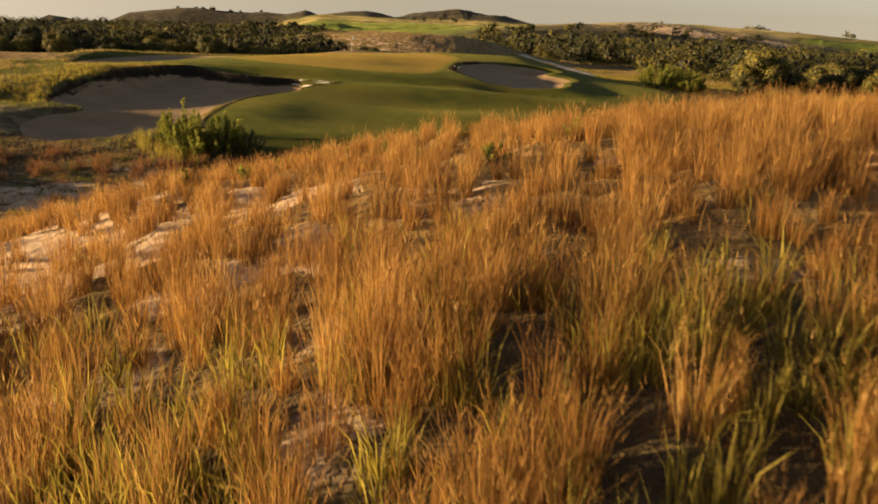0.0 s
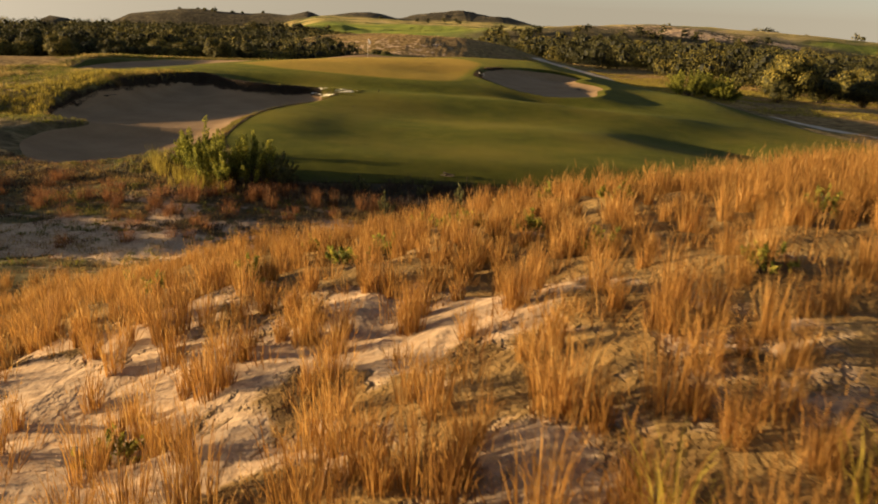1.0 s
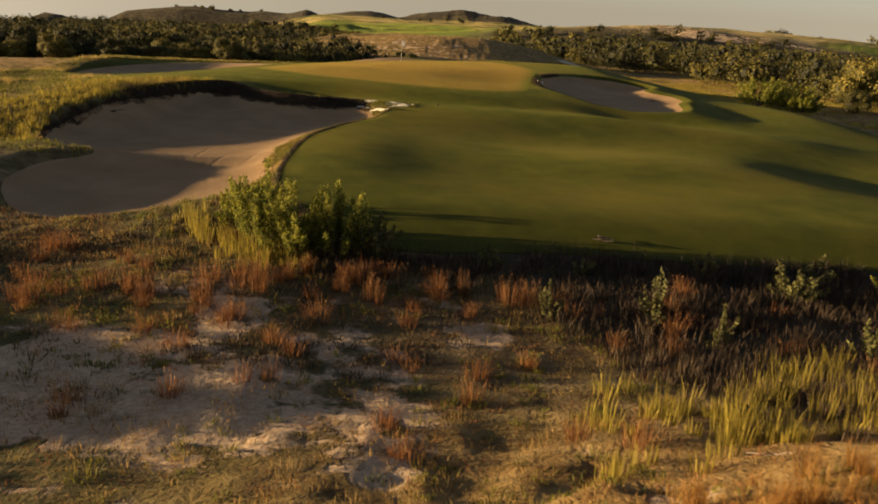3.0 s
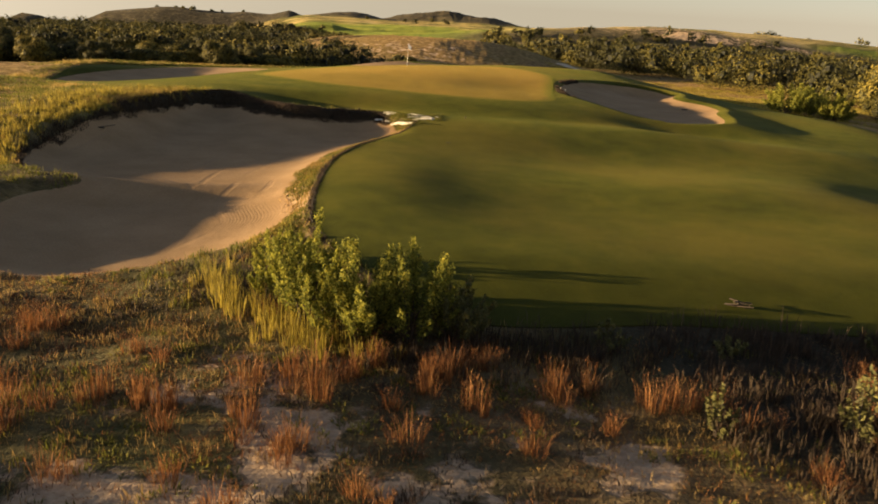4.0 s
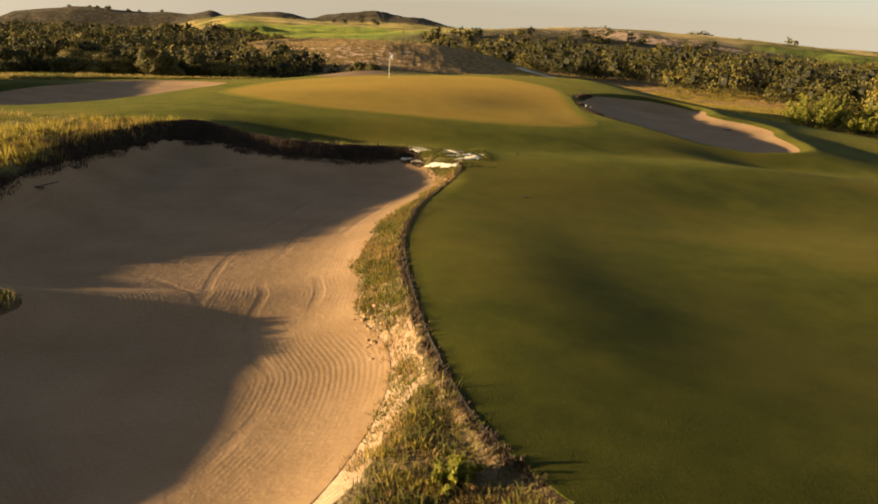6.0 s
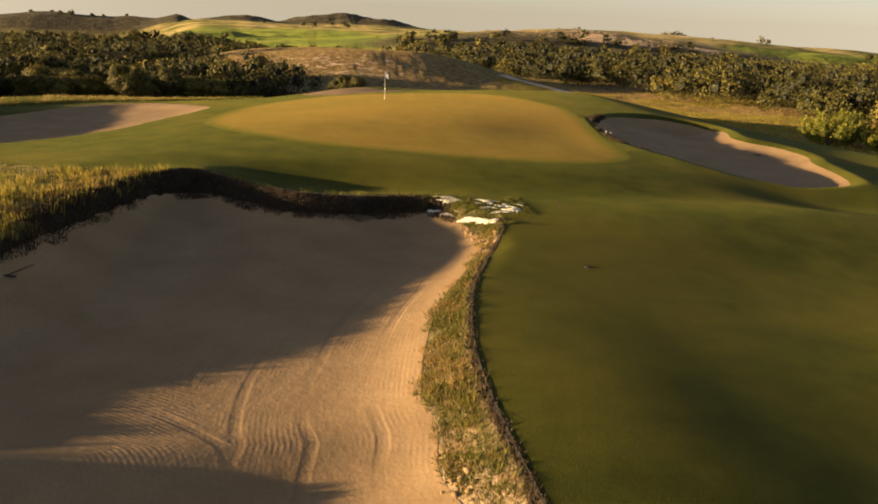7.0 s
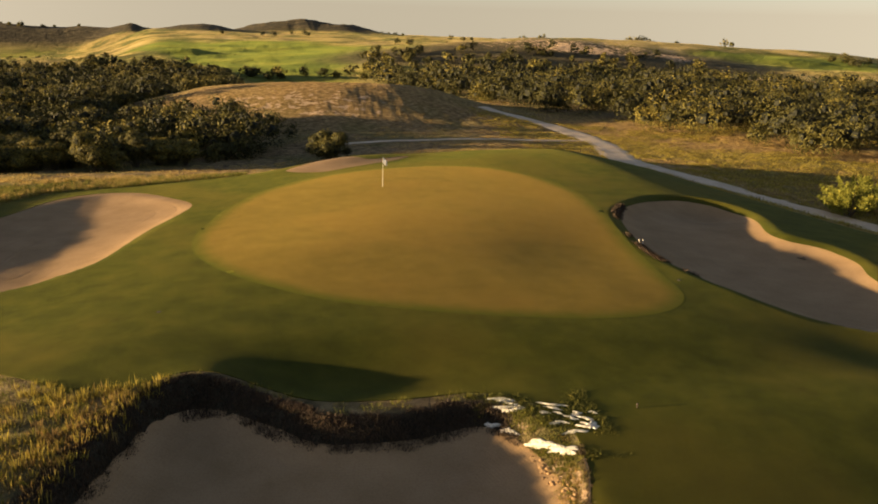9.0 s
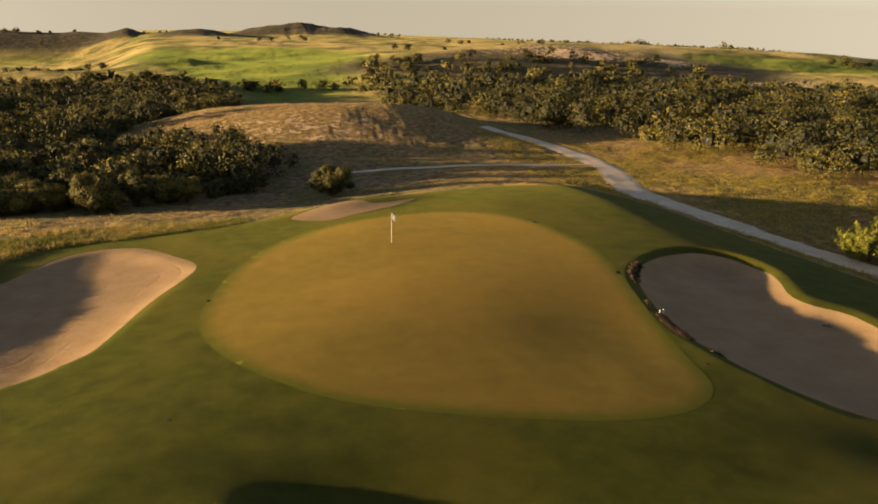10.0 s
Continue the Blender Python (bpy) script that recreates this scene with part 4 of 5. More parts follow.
# ---- shrubs and woods ----
def leaf_cloud(rng, lobes, count, leaf, flat=0.85, solid=False):
    """Bent leaves about the shells of several lobes (x, y, z, radius)."""
    lobes = np.array(lobes, float)
    w = lobes[:, 3] ** 2
    k = rng.choice(len(lobes), count, p=w / w.sum())
    d = rng.normal(0, 1, (count, 3))
    d /= np.linalg.norm(d, axis=1)[:, None]
    r = lobes[k, 3] * (0.55 + 0.45 * rng.uniform(0, 1, count) ** 0.5) * (1 + 0.22 * rng.normal(0, 1, count) * (rng.uniform(0, 1, count) < 0.35))
    c = lobes[k, :3] + d * r[:, None] * (1, 1, flat)
    a = np.cross(d, rng.normal(0, 1, (count, 3))) + rng.normal(0, 0.2, (count, 3))
    a /= np.linalg.norm(a, axis=1)[:, None]
    b = np.cross(a, d + rng.normal(0, 0.3, (count, 3)))
    b /= np.linalg.norm(b, axis=1)[:, None]
    nrm = np.cross(a, b)
    s = leaf * rng.uniform(0.4, 1.2, count)[:, None]
    v = np.stack([c - a * s, c + b * s * 0.75 + nrm * s * 0.2, c + a * s], 1).reshape(-1, 3)
    f = np.arange(count)[:, None] * 3 + np.array([[0, 1, 2]])
    # upward leaves are tinted lighter, lower ones darker: crown shade painted in
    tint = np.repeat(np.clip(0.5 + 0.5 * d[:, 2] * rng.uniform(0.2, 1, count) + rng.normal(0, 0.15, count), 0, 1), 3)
    # the dense inner foliage of each lobe, tinted dark for the shade inside the crown
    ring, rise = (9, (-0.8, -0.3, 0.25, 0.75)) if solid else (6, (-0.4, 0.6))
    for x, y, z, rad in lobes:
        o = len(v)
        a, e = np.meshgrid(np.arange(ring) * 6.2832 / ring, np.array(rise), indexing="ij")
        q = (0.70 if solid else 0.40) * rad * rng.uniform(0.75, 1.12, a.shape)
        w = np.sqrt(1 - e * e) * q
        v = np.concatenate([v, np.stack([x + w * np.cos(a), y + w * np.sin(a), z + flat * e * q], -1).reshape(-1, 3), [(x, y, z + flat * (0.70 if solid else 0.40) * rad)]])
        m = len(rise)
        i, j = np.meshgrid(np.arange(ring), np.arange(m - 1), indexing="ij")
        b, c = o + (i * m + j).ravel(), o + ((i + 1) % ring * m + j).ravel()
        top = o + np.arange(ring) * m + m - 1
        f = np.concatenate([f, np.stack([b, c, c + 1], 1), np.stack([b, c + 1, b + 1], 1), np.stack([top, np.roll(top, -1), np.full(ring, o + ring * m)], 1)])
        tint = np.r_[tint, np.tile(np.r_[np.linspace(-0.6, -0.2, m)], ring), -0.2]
    return v, f, tint


def leafy_shoots(rng, wide, tall, shoots, each, leaf):
    """Leaves set along upright, outward-bending shoots."""
    a, r = rng.uniform(0, 6.283, shoots), np.sqrt(rng.uniform(0, 1, shoots))
    top = np.stack([np.cos(a) * r * wide, np.sin(a) * r * wide, tall * (1 - 0.45 * r ** 2) * rng.uniform(0.40, 1.08, shoots)], 1)
    foot = top * (0.25, 0.25, 0.0)
    k = np.repeat(np.arange(shoots), each)
    s = rng.uniform(0.18, 1.0, len(k))[:, None] ** 0.6
    c = foot[k] * (1 - s) + top[k] * s + rng.normal(0, 1, (len(k), 3)) * (0.030 + 0.05 * (1 - s)) * wide
    c[:, 2] = np.maximum(c[:, 2], 0.05)
    ax = rng.normal(0, 1, (len(k), 3)) + (0, 0, 0.8)
    ax /= np.linalg.norm(ax, axis=1)[:, None]
    b = np.cross(ax, rng.normal(0, 1, (len(k), 3)))
    b /= np.linalg.norm(b, axis=1)[:, None]
    nrm = np.cross(ax, b)
    z = leaf * rng.uniform(0.6, 1.35, len(k))[:, None]
    v = np.stack([c - ax * z, c + b * z * 0.42 + nrm * z * 0.12, c + ax * z, c - b * z * 0.42 + nrm * z * 0.12], 1).reshape(-1, 3)
    q = np.arange(len(k))[:, None] * 4
    f = np.concatenate([q + np.array([[0, 1, 2]]), q + np.array([[0, 2, 3]])])
    # tint rises along each shoot: shade low down, light at the tips, painted in
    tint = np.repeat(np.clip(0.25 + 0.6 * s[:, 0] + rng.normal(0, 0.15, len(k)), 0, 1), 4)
    return v, f, tint, top * 0.8


def stems(rng, spots, r0):
    """Tapered limbs from the base to the given spots."""
    v, f = [], []
    for x, y, z in spots:
        mid = np.array((x * 0.35 + rng.normal(0, 0.05), y * 0.35 + rng.normal(0, 0.05), z * 0.5))
        rings = [(np.array((x * 0.05, y * 0.05, -0.15)), r0), (mid, r0 * 0.65), (np.array((x, y, z)), r0 * 0.2)]
        o = len(v)
        for c, r in rings:
            for a in range(5):
                v.append(c + r * np.array((math.cos(a * 1.2566), math.sin(a * 1.2566), 0)))
        for k in range(2):
            for a in range(5):
                f.append((o + k * 5 + a, o + k * 5 + (a + 1) % 5, o + k * 5 + 5 + (a + 1) % 5, o + k * 5 + 5 + a))
    return np.array(v), np.array(f)


def lobes_of(rng, n, wide, tall):
    """A rounded crown: a main dome with smaller lobes over it."""
    out = [(0, 0, tall * 0.42, wide * 0.62)]
    for k in range(n):
        a, e = rng.uniform(0, 6.283), rng.uniform(-0.15, 1.0) * 1.4
        rad = wide * rng.uniform(0.22, 0.40)
        r = (wide - rad) * math.cos(e) * rng.uniform(0.75, 1.08)
        z = tall * 0.40 + (tall * 0.60 - rad * 0.8) * math.sin(e)
        out.append((r * math.cos(a), r * math.sin(a), max(z, rad * 0.3), rad))
    return out


def shrub(name, seed, wide, tall, lobes, count, leaf, mat, label, category="shrub"):
    rng = np.random.RandomState(seed)
    root = tagged(new(name), label, category)
    if leaf < 0.12 or leaf > 0.2:
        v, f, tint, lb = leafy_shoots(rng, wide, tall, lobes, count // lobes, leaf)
        lb = [(*p, 0) for p in lb[:12]]
    else:
        lb = lobes_of(rng, lobes, wide, tall)
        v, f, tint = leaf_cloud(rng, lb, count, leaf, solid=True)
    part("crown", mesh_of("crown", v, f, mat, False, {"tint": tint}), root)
    v, f = stems(rng, [(x, y, z) for x, y, z, _ in lb], 0.03 * wide)
    part("trunk", mesh_of("trunk", v, f, M_BARK), root)
    return root


def stand(ob, x, y, turn=0.0, size=1.0, tall=1.0, deep=0.05):
    """Sets a thing down on the ground."""
    ob.matrix_basis = pose(x, y, float(height(x, y)) - deep, 0, 0, turn) @ Matrix.Diagonal((size, size, size * tall, 1))
    return ob


# the bush by the bunker
for k, (x, y, wide, tall, count) in enumerate(((-13.3, 41.2, 1.3, 2.7, 3600), (-12.1, 40.8, 1.3, 2.6, 3900), (-10.9, 40.8, 1.2, 2.4, 3400), (-14.2, 42.2, 0.75, 1.9, 1800), (-9.9, 40.9, 1.0, 1.7, 1800))):
    stand(shrub("bayberry_bush", 31 + k, wide, tall, 40, int(count * 3.2), 0.046, M_LEAF if x < -10.5 else M_SHADE_LEAF, "leafy green bayberry bush at the bunker's corner" if x < -10.5 else "dark olive bayberry bush with shade-toned leaves at the foot of the fairway bank", "bush"), x, y)
for k, (x, y, wide, tall, count) in enumerate(((2.6, 39.6, 0.9, 1.5, 1200), (5.6, 39.8, 0.9, 1.7, 1200), (8.0, 40.2, 0.9, 1.4, 1200), (10.5, 40.4, 0.9, 1.5, 1000), (-2.0, 37.5, 0.5, 1.5, 500), (-14.6, 46.4, 0.5, 0.45, 900), (-13.9, 44.3, 0.7, 1.1, 900))):
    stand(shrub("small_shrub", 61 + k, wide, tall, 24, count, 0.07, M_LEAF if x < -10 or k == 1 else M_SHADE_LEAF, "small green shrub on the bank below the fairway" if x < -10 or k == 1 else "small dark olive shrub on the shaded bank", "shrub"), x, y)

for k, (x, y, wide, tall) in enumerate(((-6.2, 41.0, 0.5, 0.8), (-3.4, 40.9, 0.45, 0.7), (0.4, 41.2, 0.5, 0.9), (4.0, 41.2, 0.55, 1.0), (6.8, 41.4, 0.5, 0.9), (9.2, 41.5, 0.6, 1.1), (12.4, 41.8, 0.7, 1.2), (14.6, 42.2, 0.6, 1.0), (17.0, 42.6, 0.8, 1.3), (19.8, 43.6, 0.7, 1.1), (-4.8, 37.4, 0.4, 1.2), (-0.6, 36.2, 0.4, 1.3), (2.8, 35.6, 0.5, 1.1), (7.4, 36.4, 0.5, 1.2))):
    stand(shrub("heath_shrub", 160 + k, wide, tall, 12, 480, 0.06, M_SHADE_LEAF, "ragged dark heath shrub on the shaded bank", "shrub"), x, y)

for k, (x, y) in enumerate(((-0.6, 19.5), (-3.4, 17.2), (2.5, 16.0), (-5.5, 12.0), (0.8, 13.4), (4.6, 19.0), (-7.2, 18.2), (-1.8, 22.3), (-8.6, 20.6), (1.9, 21.5), (-2.4, 17.9), (-2.0, 18.3), (-3.9, 16.6), (-1.2, 17.2), (-4.6, 18.8), (0.2, 18.2), (-5.2, 16.1), (-0.4, 15.8), (-2.9, 19.8))):
    stand(shrub("dune_weed", 81 + k, 0.36, 0.38, 14, 260, 0.045, M_LEAF, "small green weed on the bare dune sand", "weed"), x, y, deep=0.02)

for k, (x, y) in enumerate(((27.0, 110.0), (30.8, 112.6), (31.2, 108.0))):
    stand(shrub("willow_shrub", 140 + k, (3.0, 2.5, 2.2)[k], (4.2, 3.4, 2.8)[k], 40, 10000, 0.10, M_LEAF, "bright yellow-green willow shrub beside the track", "shrub"), x, y)

# dark growth over the right bunker's shaded edge
tufts("bunker_edge_heather", scatter(9000, -0.6, 4, 84, 104, lambda x, y: (np.abs(height(x, y, D_TRAPS[2]) - 0.2) < 0.28 + 0.2 * wave(x, y, 2, 2)) * (x < 2.2 + 0.1 * (y - 90)) * smooth(85, 89, y) * np.maximum(smooth(0.02, 0.14, wave(x, y, 3, 2)), smooth(99, 102, y))), 0.2, 0.16, 18, 0.016, M_HEATH, "dark ragged growth along the bunker's shaded edge", 0.8)

# woods on either side, behind the green
def woods_left(x, y):
    front = 142 + 0.9 * np.clip(x + 40, 0, 40) 
    return (y > front) * (y < 322) * (x < -22 - 0.08 * (y - 150) - 17 * smooth(182, 190, y) * smooth(232, 226, y)) * smooth(-0.42, -0.2, wave(x, y, 22, 3))


def woods_right(x, y):
    front = np.interp(x, (20, 27, 40, 48, 53, 62, 100, 200), (250, 228, 196, 168, 152, 138, 122, 118))
    return (y > front) * (y < 300 - 0.28 * np.clip(x - 100, 0, 90)) * (x > 8) * (height(x, y, D_TRACK) > 5) * smooth(-0.34, -0.05, wave(x + 90, y, 22, 3))


def woods_far(x, y):
    return (y > 290) * np.maximum.reduce([0.35 * smooth(0.2, 0.24, wave(x, y + 50, 60, 3)), 0.85 * (x > 12) * (x < 150) * (y < 388 - 0.25 * np.clip(x - 100, 0, 50)) * smooth(-0.3, -0.1, wave(x, y, 30, 3)), hill(x, y, 126, 386, 12, 7), hill(x, y, 250, 402, 16, 8), hill(x, y, -126, 500, 22, 12), 0.7 * (hill(x, y, 30, 345, 22, 14) > 0.3), 0.8 * (hill(x, y, 60, 330, 30, 14) > 0.3), 0.7 * (hill(x, y, -20, 318, 40, 8) > 0.3), hill(x, y, 150, 470, 40, 8)])


spots = np.concatenate([np.array([(41.5, 118), (46, 125), (52, 129), (57, 126), (-14.7, 150), (-23.8, 166), (-21.5, 168)]), scatter(1500, -125, -20, 140, 322, lambda x, y: woods_left(x, y)), scatter(1700, 8, 190, 115, 310, lambda x, y: 0.75 * woods_right(x, y))])
order = np.argsort(spots[:, 1])
spots = spots[order]
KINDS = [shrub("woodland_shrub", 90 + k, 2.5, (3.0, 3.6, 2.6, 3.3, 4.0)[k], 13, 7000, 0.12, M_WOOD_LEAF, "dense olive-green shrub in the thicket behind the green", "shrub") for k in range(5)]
for k, ob in enumerate(KINDS):
    tagged(ob, group="thicket")
    stand(ob, *spots[k], 70 * k)
for k, (x, y) in enumerate(spots[5:215]):
    s = RNG.uniform(0.75, 1.3) * (1.65 if x > 30 else 1.0)
    copy_thing(KINDS[k % 5], pose(x, y, float(height(x, y)) - 0.1, 0, 0, RNG.uniform(0, 360)) @ Matrix.Diagonal((s, s, s * RNG.uniform(0.8, 1.15), 1)))
ridge_top = np.stack([RNG.uniform(-360, -230, 9), RNG.uniform(1040, 1060, 9)], 1)
rest = np.concatenate([ridge_top, spots[215:], scatter(5200, -320, 420, 290, 700, woods_far)])


def thicket(name, places, label):
    rng = np.random.RandomState(7)
    vs, fs, ts, o = [], [], [], 0
    for x, y in places:
        big = rng.uniform(0.6, 1.5) * (1.25 if y < 300 else 1.0 if y < 1000 else 1.1) * (1.4 if x > 20 and y < 300 else 1.0) * (1.15 if -2 < x < 62 and 285 < y < 362 else 1.0)
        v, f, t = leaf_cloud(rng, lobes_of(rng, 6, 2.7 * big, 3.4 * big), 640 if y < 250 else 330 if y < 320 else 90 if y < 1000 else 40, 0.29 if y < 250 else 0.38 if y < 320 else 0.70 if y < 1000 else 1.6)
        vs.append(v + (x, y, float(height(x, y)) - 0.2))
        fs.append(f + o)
        # crowns vary in tone; their cores go darker still, as painted inner shade
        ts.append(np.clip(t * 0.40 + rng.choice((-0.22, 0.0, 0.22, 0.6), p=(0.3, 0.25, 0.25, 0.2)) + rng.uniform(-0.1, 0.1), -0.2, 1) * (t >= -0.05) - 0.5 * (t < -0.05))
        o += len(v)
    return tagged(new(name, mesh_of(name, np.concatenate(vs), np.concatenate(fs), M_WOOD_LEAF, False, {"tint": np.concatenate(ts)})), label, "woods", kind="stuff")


skyline = np.stack([RNG.uniform(-500, 1500, 700), RNG.uniform(1350, 1800, 700)], 1)
skyline = skyline[wave(skyline[:, 0], skyline[:, 1] * 0, 120, 3) > 0.04]
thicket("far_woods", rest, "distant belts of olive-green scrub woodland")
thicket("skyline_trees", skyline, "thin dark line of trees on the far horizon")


# ---- the flag ----
def flagstick(x, y):
    z = float(height(x, y)) + 0.02
    root = tagged(new("flagstick"), "pale flagstick with a small hanging flag standing in the hole", "flagstick")
    root.matrix_basis = pose(x, y, z)
    bm = bmesh.new()
    bmesh.ops.create_cone(bm, cap_ends=True, segments=10, radius1=0.016, radius2=0.011, depth=2.4, matrix=Matrix.Translation((0, 0, 1.15)))
    me = bpy.data.meshes.new("pole")
    bm.to_mesh(me)
    bm.free()
    me.materials.append(M_POLE)
    part("pole", me, root)
    u, w = np.meshgrid(np.linspace(0, 1, 9), np.linspace(0, 1, 9), indexing="ij")
    v = np.stack([0.02 + u * 0.30, 0.05 * np.sin(u * 7 + w) * u, 2.33 - w * 0.42 - u * 0.30 + 0.02 * np.sin(9 * u)], -1).reshape(-1, 3)
    fl = part("flag", mesh_of("flag", v, grid_faces(9, 9), M_FLAG), root, "limp pale flag")
    sol = fl.modifiers.new("cloth", "SOLIDIFY")
    sol.thickness = 0.006
    bm = bmesh.new()
    bmesh.ops.create_cone(bm, cap_ends=False, segments=20, radius1=0.054, radius2=0.054, depth=0.1, matrix=Matrix.Translation((0, 0, -0.045)))
    me = bpy.data.meshes.new("cup")
    bm.to_mesh(me)
    bm.free()
    me.materials.append(M_FLAG)
    part("cup", me, root, "white rim of the hole")


flagstick(-12.94, 111.6)


# ---- pale crusted sand where the bunker's corner has been repaired ----
def crust(name, seed, x, y, long, wide, turn, label):
    rng = np.random.RandomState(seed)
    a = np.linspace(0, 2 * np.pi, 28, endpoint=False)
    r = 1 + 0.25 * np.sin(3 * a + rng.uniform(0, 6)) + 0.18 * np.sin(7 * a + rng.uniform(0, 6)) + rng.normal(0, 0.08, 28)
    rings = [(1.0, -0.02), (0.85, 0.035), (0.45, 0.05), (0.05, 0.055)]
    c, s = math.cos(radians(turn)), math.sin(radians(turn))
    v = []
    for k, h in rings:
        u, w = np.cos(a) * r * long * k, np.sin(a) * r * wide * k
        px, py = x + u * c - w * s, y + u * s + w * c
        v.append(np.stack([px, py, height(px, py) + h + rng.uniform(0, 0.03, 28)], 1))
    f = [(q * 28 + i, q * 28 + (i + 1) % 28, q * 28 + 28 + (i + 1) % 28, q * 28 + 28 + i) for q in range(3) for i in range(28)]
    ob = new(name, mesh_of(name, np.concatenate(v), np.array(f), M_WHITE))
    return tagged(ob, label, "sand patch", "pale sand patches")


for k, (x, y, long, wide, turn) in enumerate(((-12.35, 72.75, 0.62, 0.17, -42), (-11.8, 72.1, 0.50, 0.20, -35), (-10.45, 73.2, 0.30, 0.24, 40), (-11.1, 72.9, 0.42, 0.08, -8), (-13.2, 73.95, 0.36, 0.12, -40))):
    crust("pale_sand_patch", 60 + k, x, y, long, wide, turn, "broad patch of pale crusted sand at the bunker's corner")
CORNER = np.random.RandomState(23)
for k in range(24):
    u, w = CORNER.uniform(0, 1), CORNER.uniform(-1, 1)
    crust("pale_sand_patch", k, -13.4 + 3.2 * u + 0.3 * w, 75.1 - 1.5 * u + 0.75 * w, CORNER.uniform(0.16, 0.42), CORNER.uniform(0.04, 0.09), CORNER.uniform(-45, 0),
          "streak of pale crusted sand among grass at the bunker's corner")


# clods broken from the bunker's lip
def clods(name, spots, label):
    rng = np.random.RandomState(9)
    vs, fs, o = [], [], 0
    for x, y, r in spots:
        bm = bmesh.new()
        bmesh.ops.create_icosphere(bm, subdivisions=2, radius=1)
        v = np.array([tuple(q.co) for q in bm.verts])
        f = np.array([[q.index for q in p.verts] for p in bm.faces])
        bm.free()
        v = v * (1 + 0.35 * np.sin(v @ rng.normal(0, 2.5, (3, 3)) + rng.uniform(0, 6, 3)).mean(1))[:, None]
        vs.append(v * (r, r * rng.uniform(0.6, 1.2), r * 0.65) + (x, y, float(height(x, y)) + 0.15 * r))
        fs.append(f + o)
        o += len(v)
    return tagged(new(name, mesh_of(name, np.concatenate(vs), np.concatenate(fs), M_SAND)), label, "sand clods", kind="stuff")


clods("sand_clods", [(-12.9 + 0.75 * u + CORNER.normal(0, 0.12), 72.4 - 2.6 * u + CORNER.normal(0, 0.15), CORNER.uniform(0.03, 0.09)) for u in CORNER.uniform(0, 1, 40)], "clods of sand broken from the bunker's lit lip")
clods("lip_clods", [(-15.9 + CORNER.normal(0, 0.14) + 0.25 * u, 55.6 - 3.4 * u + CORNER.normal(0, 0.12), CORNER.uniform(0.03, 0.08)) for u in CORNER.uniform(0, 1, 34)], "pale clods under the crumbling bunker lip")


tufts("corner_grass", scatter(2600, -14.2, -9.8, 71.2, 76.3, lambda x, y: smooth(-0.15, 0.15, wave(x, y, 0.9, 2)) * (height(x, y, D_TRAPS[0]) > 0.05)), 0.12, 0.14, 14, 0.014, M_LUSH, "bright green grass growing through the pale sand", 0.9)


# ---- small things ----
def rake(x, y, turn):
    root = tagged(new("bunker_rake"), "dark wooden bunker rake lying on the sand", "rake")
    root.matrix_basis = pose(x, y, float(height(x, y)) + 0.05, 0, 0, turn) @ Matrix.Diagonal((0.7, 0.9, 0.9, 1))
    bm = bmesh.new()
    bmesh.ops.create_cone(bm, cap_ends=True, segments=8, radius1=0.022, radius2=0.018, depth=1.7, matrix=Matrix.Translation((0.85, 0, 0.02)) @ Matrix.Rotation(radians(90), 4, "Y"))
    me = bpy.data.meshes.new("handle")
    bm.to_mesh(me)
    bm.free()
    me.materials.append(M_DARK)
    part("handle", me, root)
    bm = bmesh.new()
    bmesh.ops.create_cube(bm, size=1, matrix=Matrix.Diagonal((0.07, 0.62, 0.05, 1)))
    for k in range(9):
        bmesh.ops.create_cone(bm, cap_ends=True, segments=6, radius1=0.006, radius2=0.014, depth=0.1, matrix=Matrix.Translation((0, -0.28 + 0.07 * k, -0.05)))
    me = bpy.data.meshes.new("head")
    bm.to_mesh(me)
    bm.free()
    me.materials.append(M_DARK)
    part("head", me, root, "toothed rake head")


for x, y, turn in ((-27.4, 65.6, 72), (11.0, 93.2, 35)):
    rake(x, y, turn)


def sprinkler(x, y):
    root = tagged(new("sprinkler_head"), "dark round sprinkler head sunk in the turf", "sprinkler", "sprinkler heads")
    root.matrix_basis = pose(x, y, float(height(x, y)) + 0.03)
    for name, r, h, z in (("collar", 0.13, 0.04, -0.012), ("cap", 0.08, 0.03, 0.005)):
        bm = bmesh.new()
        bmesh.ops.create_cone(bm, cap_ends=True, segments=20, radius1=r, radius2=r * 0.85, depth=h, matrix=Matrix.Translation((0, 0, z)))
        me = bpy.data.meshes.new(name)
        bm.to_mesh(me)
        bm.free()
        me.materials.append(M_DARK)
        part(name, me, root)


for x, y in ((-26.2, 85.3), (-9.5, 66.6), (-0.4, 87.0)):
    sprinkler(x, y)


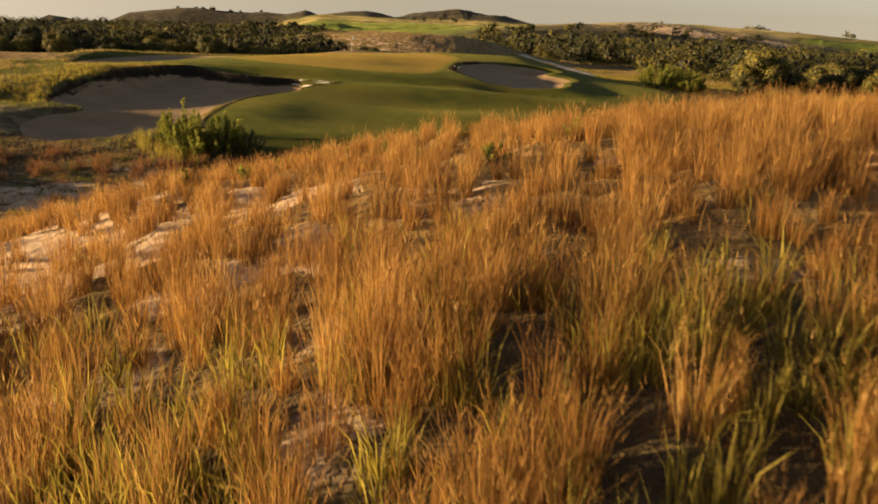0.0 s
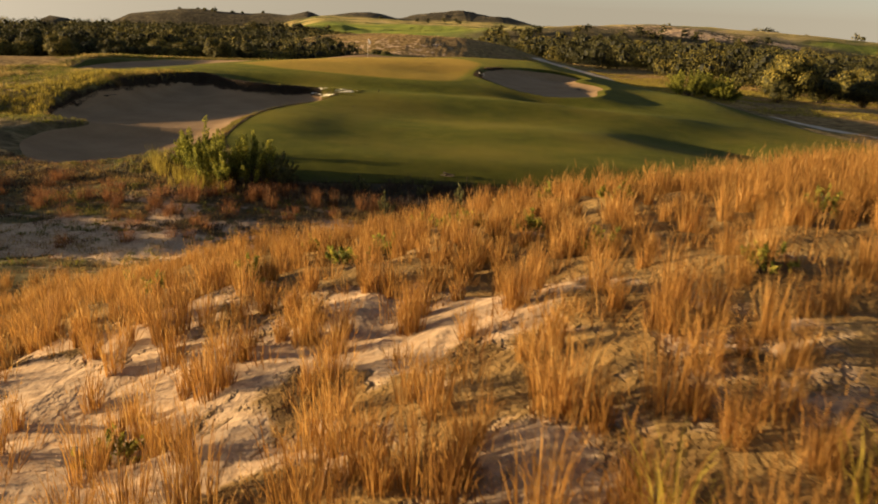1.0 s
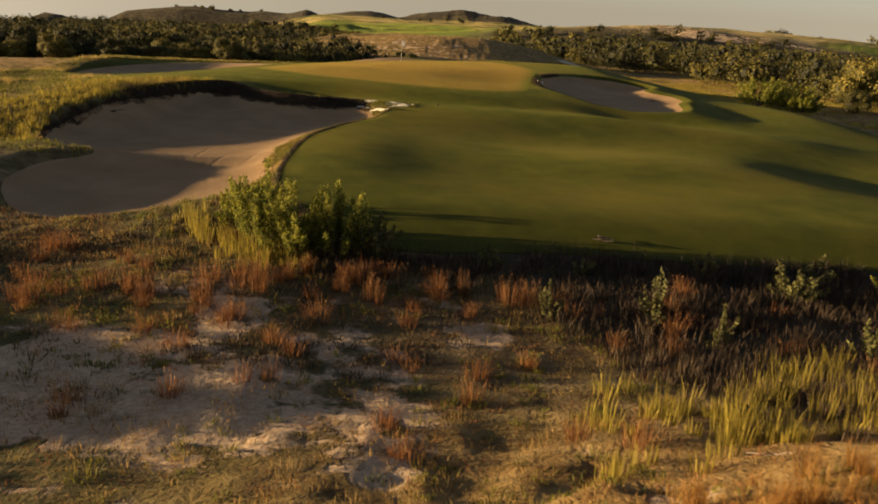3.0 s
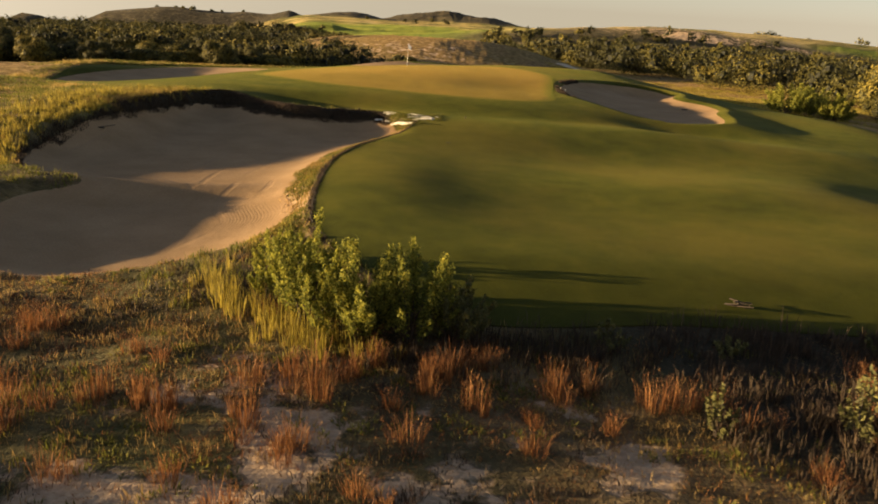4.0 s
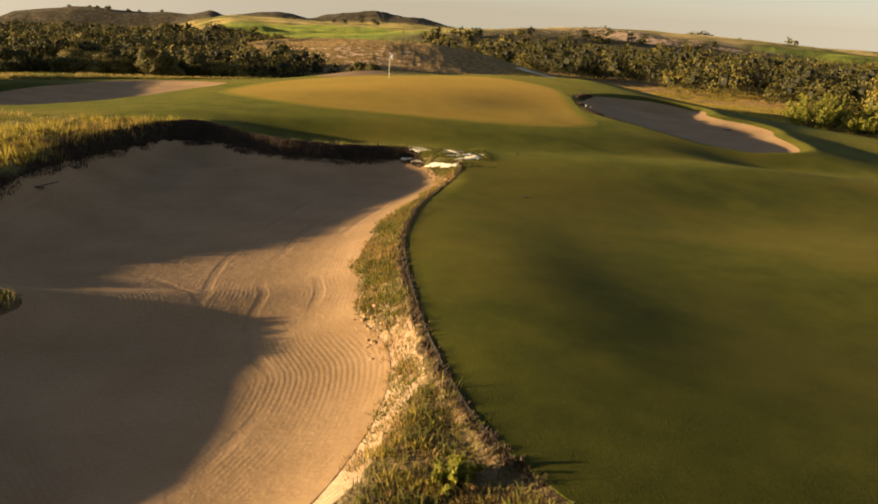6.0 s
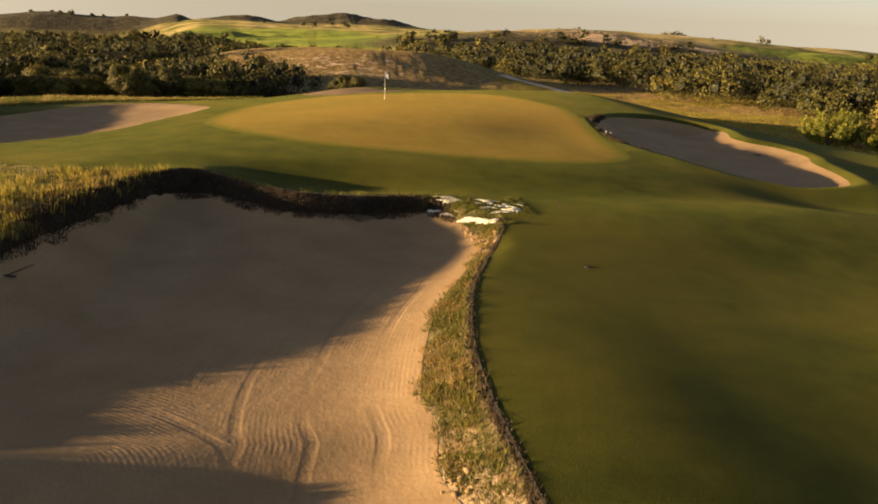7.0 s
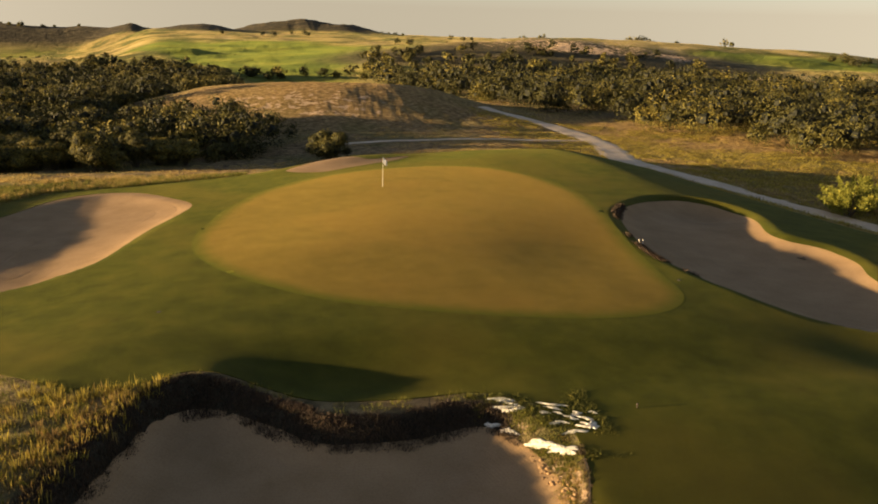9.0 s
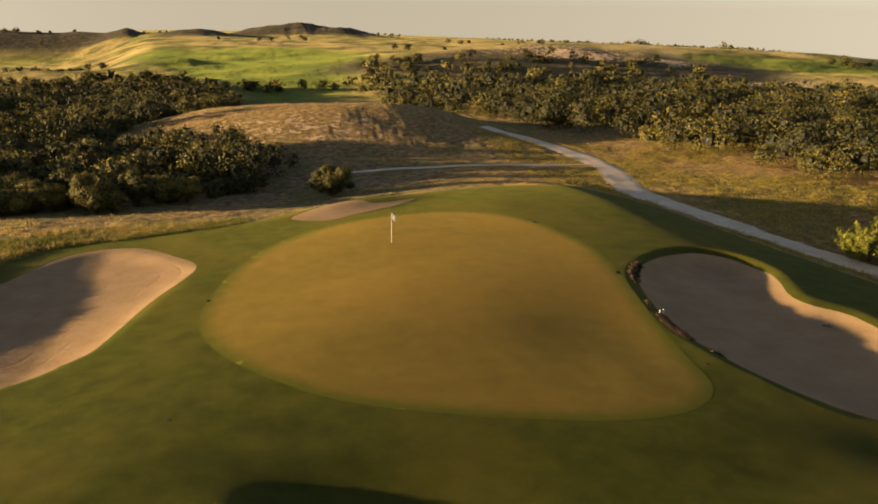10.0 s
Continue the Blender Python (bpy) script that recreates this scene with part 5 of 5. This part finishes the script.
def stake(x, y, mat, tall, label):
    root = tagged(new("marker_stake"), label, "stake")
    root.matrix_basis = pose(x, y, float(height(x, y)) - 0.03)
    bm = bmesh.new()
    bmesh.ops.create_cone(bm, cap_ends=True, segments=8, radius1=0.03, radius2=0.024, depth=tall, matrix=Matrix.Translation((0, 0, tall / 2)))
    me = bpy.data.meshes.new("post")
    bm.to_mesh(me)
    bm.free()
    me.materials.append(mat)
    part("post", me, root)
    bm = bmesh.new()
    bmesh.ops.create_uvsphere(bm, u_segments=10, v_segments=6, radius=0.045, matrix=Matrix.Translation((0, 0, tall)))
    me = bpy.data.meshes.new("cap")
    bm.to_mesh(me)
    bm.free()
    me.materials.append(mat)
    part("cap", me, root)


for x, y in ((0.6, 94.3), (1.1, 94.8)):
    stake(x, y, M_WHITE, 0.25, "short white marker stake beside the bunker")
for x, y in ((-15.0, 75.6), (-8.3, 74.3)):
    stake(x, y, M_DARK, 0.2, "short dark stake in the turf above the bunker")


def twig_pile(x, y):
    root = tagged(new("twig_pile"), "small heap of dark fallen twigs on the turf", "debris")
    root.matrix_basis = pose(x, y, float(height(x, y)) + 0.03)
    rng = np.random.RandomState(5)
    for k in range(7):
        bm = bmesh.new()
        m = pose(rng.normal(0, 0.12), rng.normal(0, 0.06), 0.04 + 0.02 * k, 0, 90 + rng.normal(0, 12), rng.uniform(-40, 40))
        bmesh.ops.create_cone(bm, cap_ends=True, segments=6, radius1=0.022, radius2=0.012, depth=rng.uniform(0.35, 0.7), matrix=m)
        me = bpy.data.meshes.new("twig")
        bm.to_mesh(me)
        bm.free()
        me.materials.append(M_DARK)
        part("twig", me, root)


twig_pile(-2.3, 43.2)


def edging_peg(x, y, tall, lean):
    bm = bmesh.new()
    bmesh.ops.create_cone(bm, cap_ends=True, segments=7, radius1=0.022, radius2=0.014, depth=tall, matrix=Matrix.Translation((0, 0, tall / 2 - 0.05)))
    me = bpy.data.meshes.new("edging_peg")
    bm.to_mesh(me)
    bm.free()
    me.materials.append(M_DARK)
    ob = tagged(new("edging_peg", me), "short dark wooden peg standing in the turf edge", "peg", "pegs along the turf edge")
    ob.matrix_basis = pose(x, y, float(height(x, y)), lean, lean * 0.6)


for k, (y, tall) in enumerate(((50.2, 0.16), (52.6, 0.2), (54.9, 0.16), (57.1, 0.22), (59.0, 0.24), (60.3, 0.16), (61.5, 0.18), (62.5, 0.2), (63.9, 0.18), (65.6, 0.2), (67.6, 0.16))):
    near_y = np.abs(FAIR[:, 1] - y) + 100 * (FAIR[:, 0] > -11)
    edging_peg(float(FAIR[np.argmin(near_y), 0]) - 0.08, float(FAIR[np.argmin(near_y), 1]), tall, 10 * math.sin(k * 2.3))
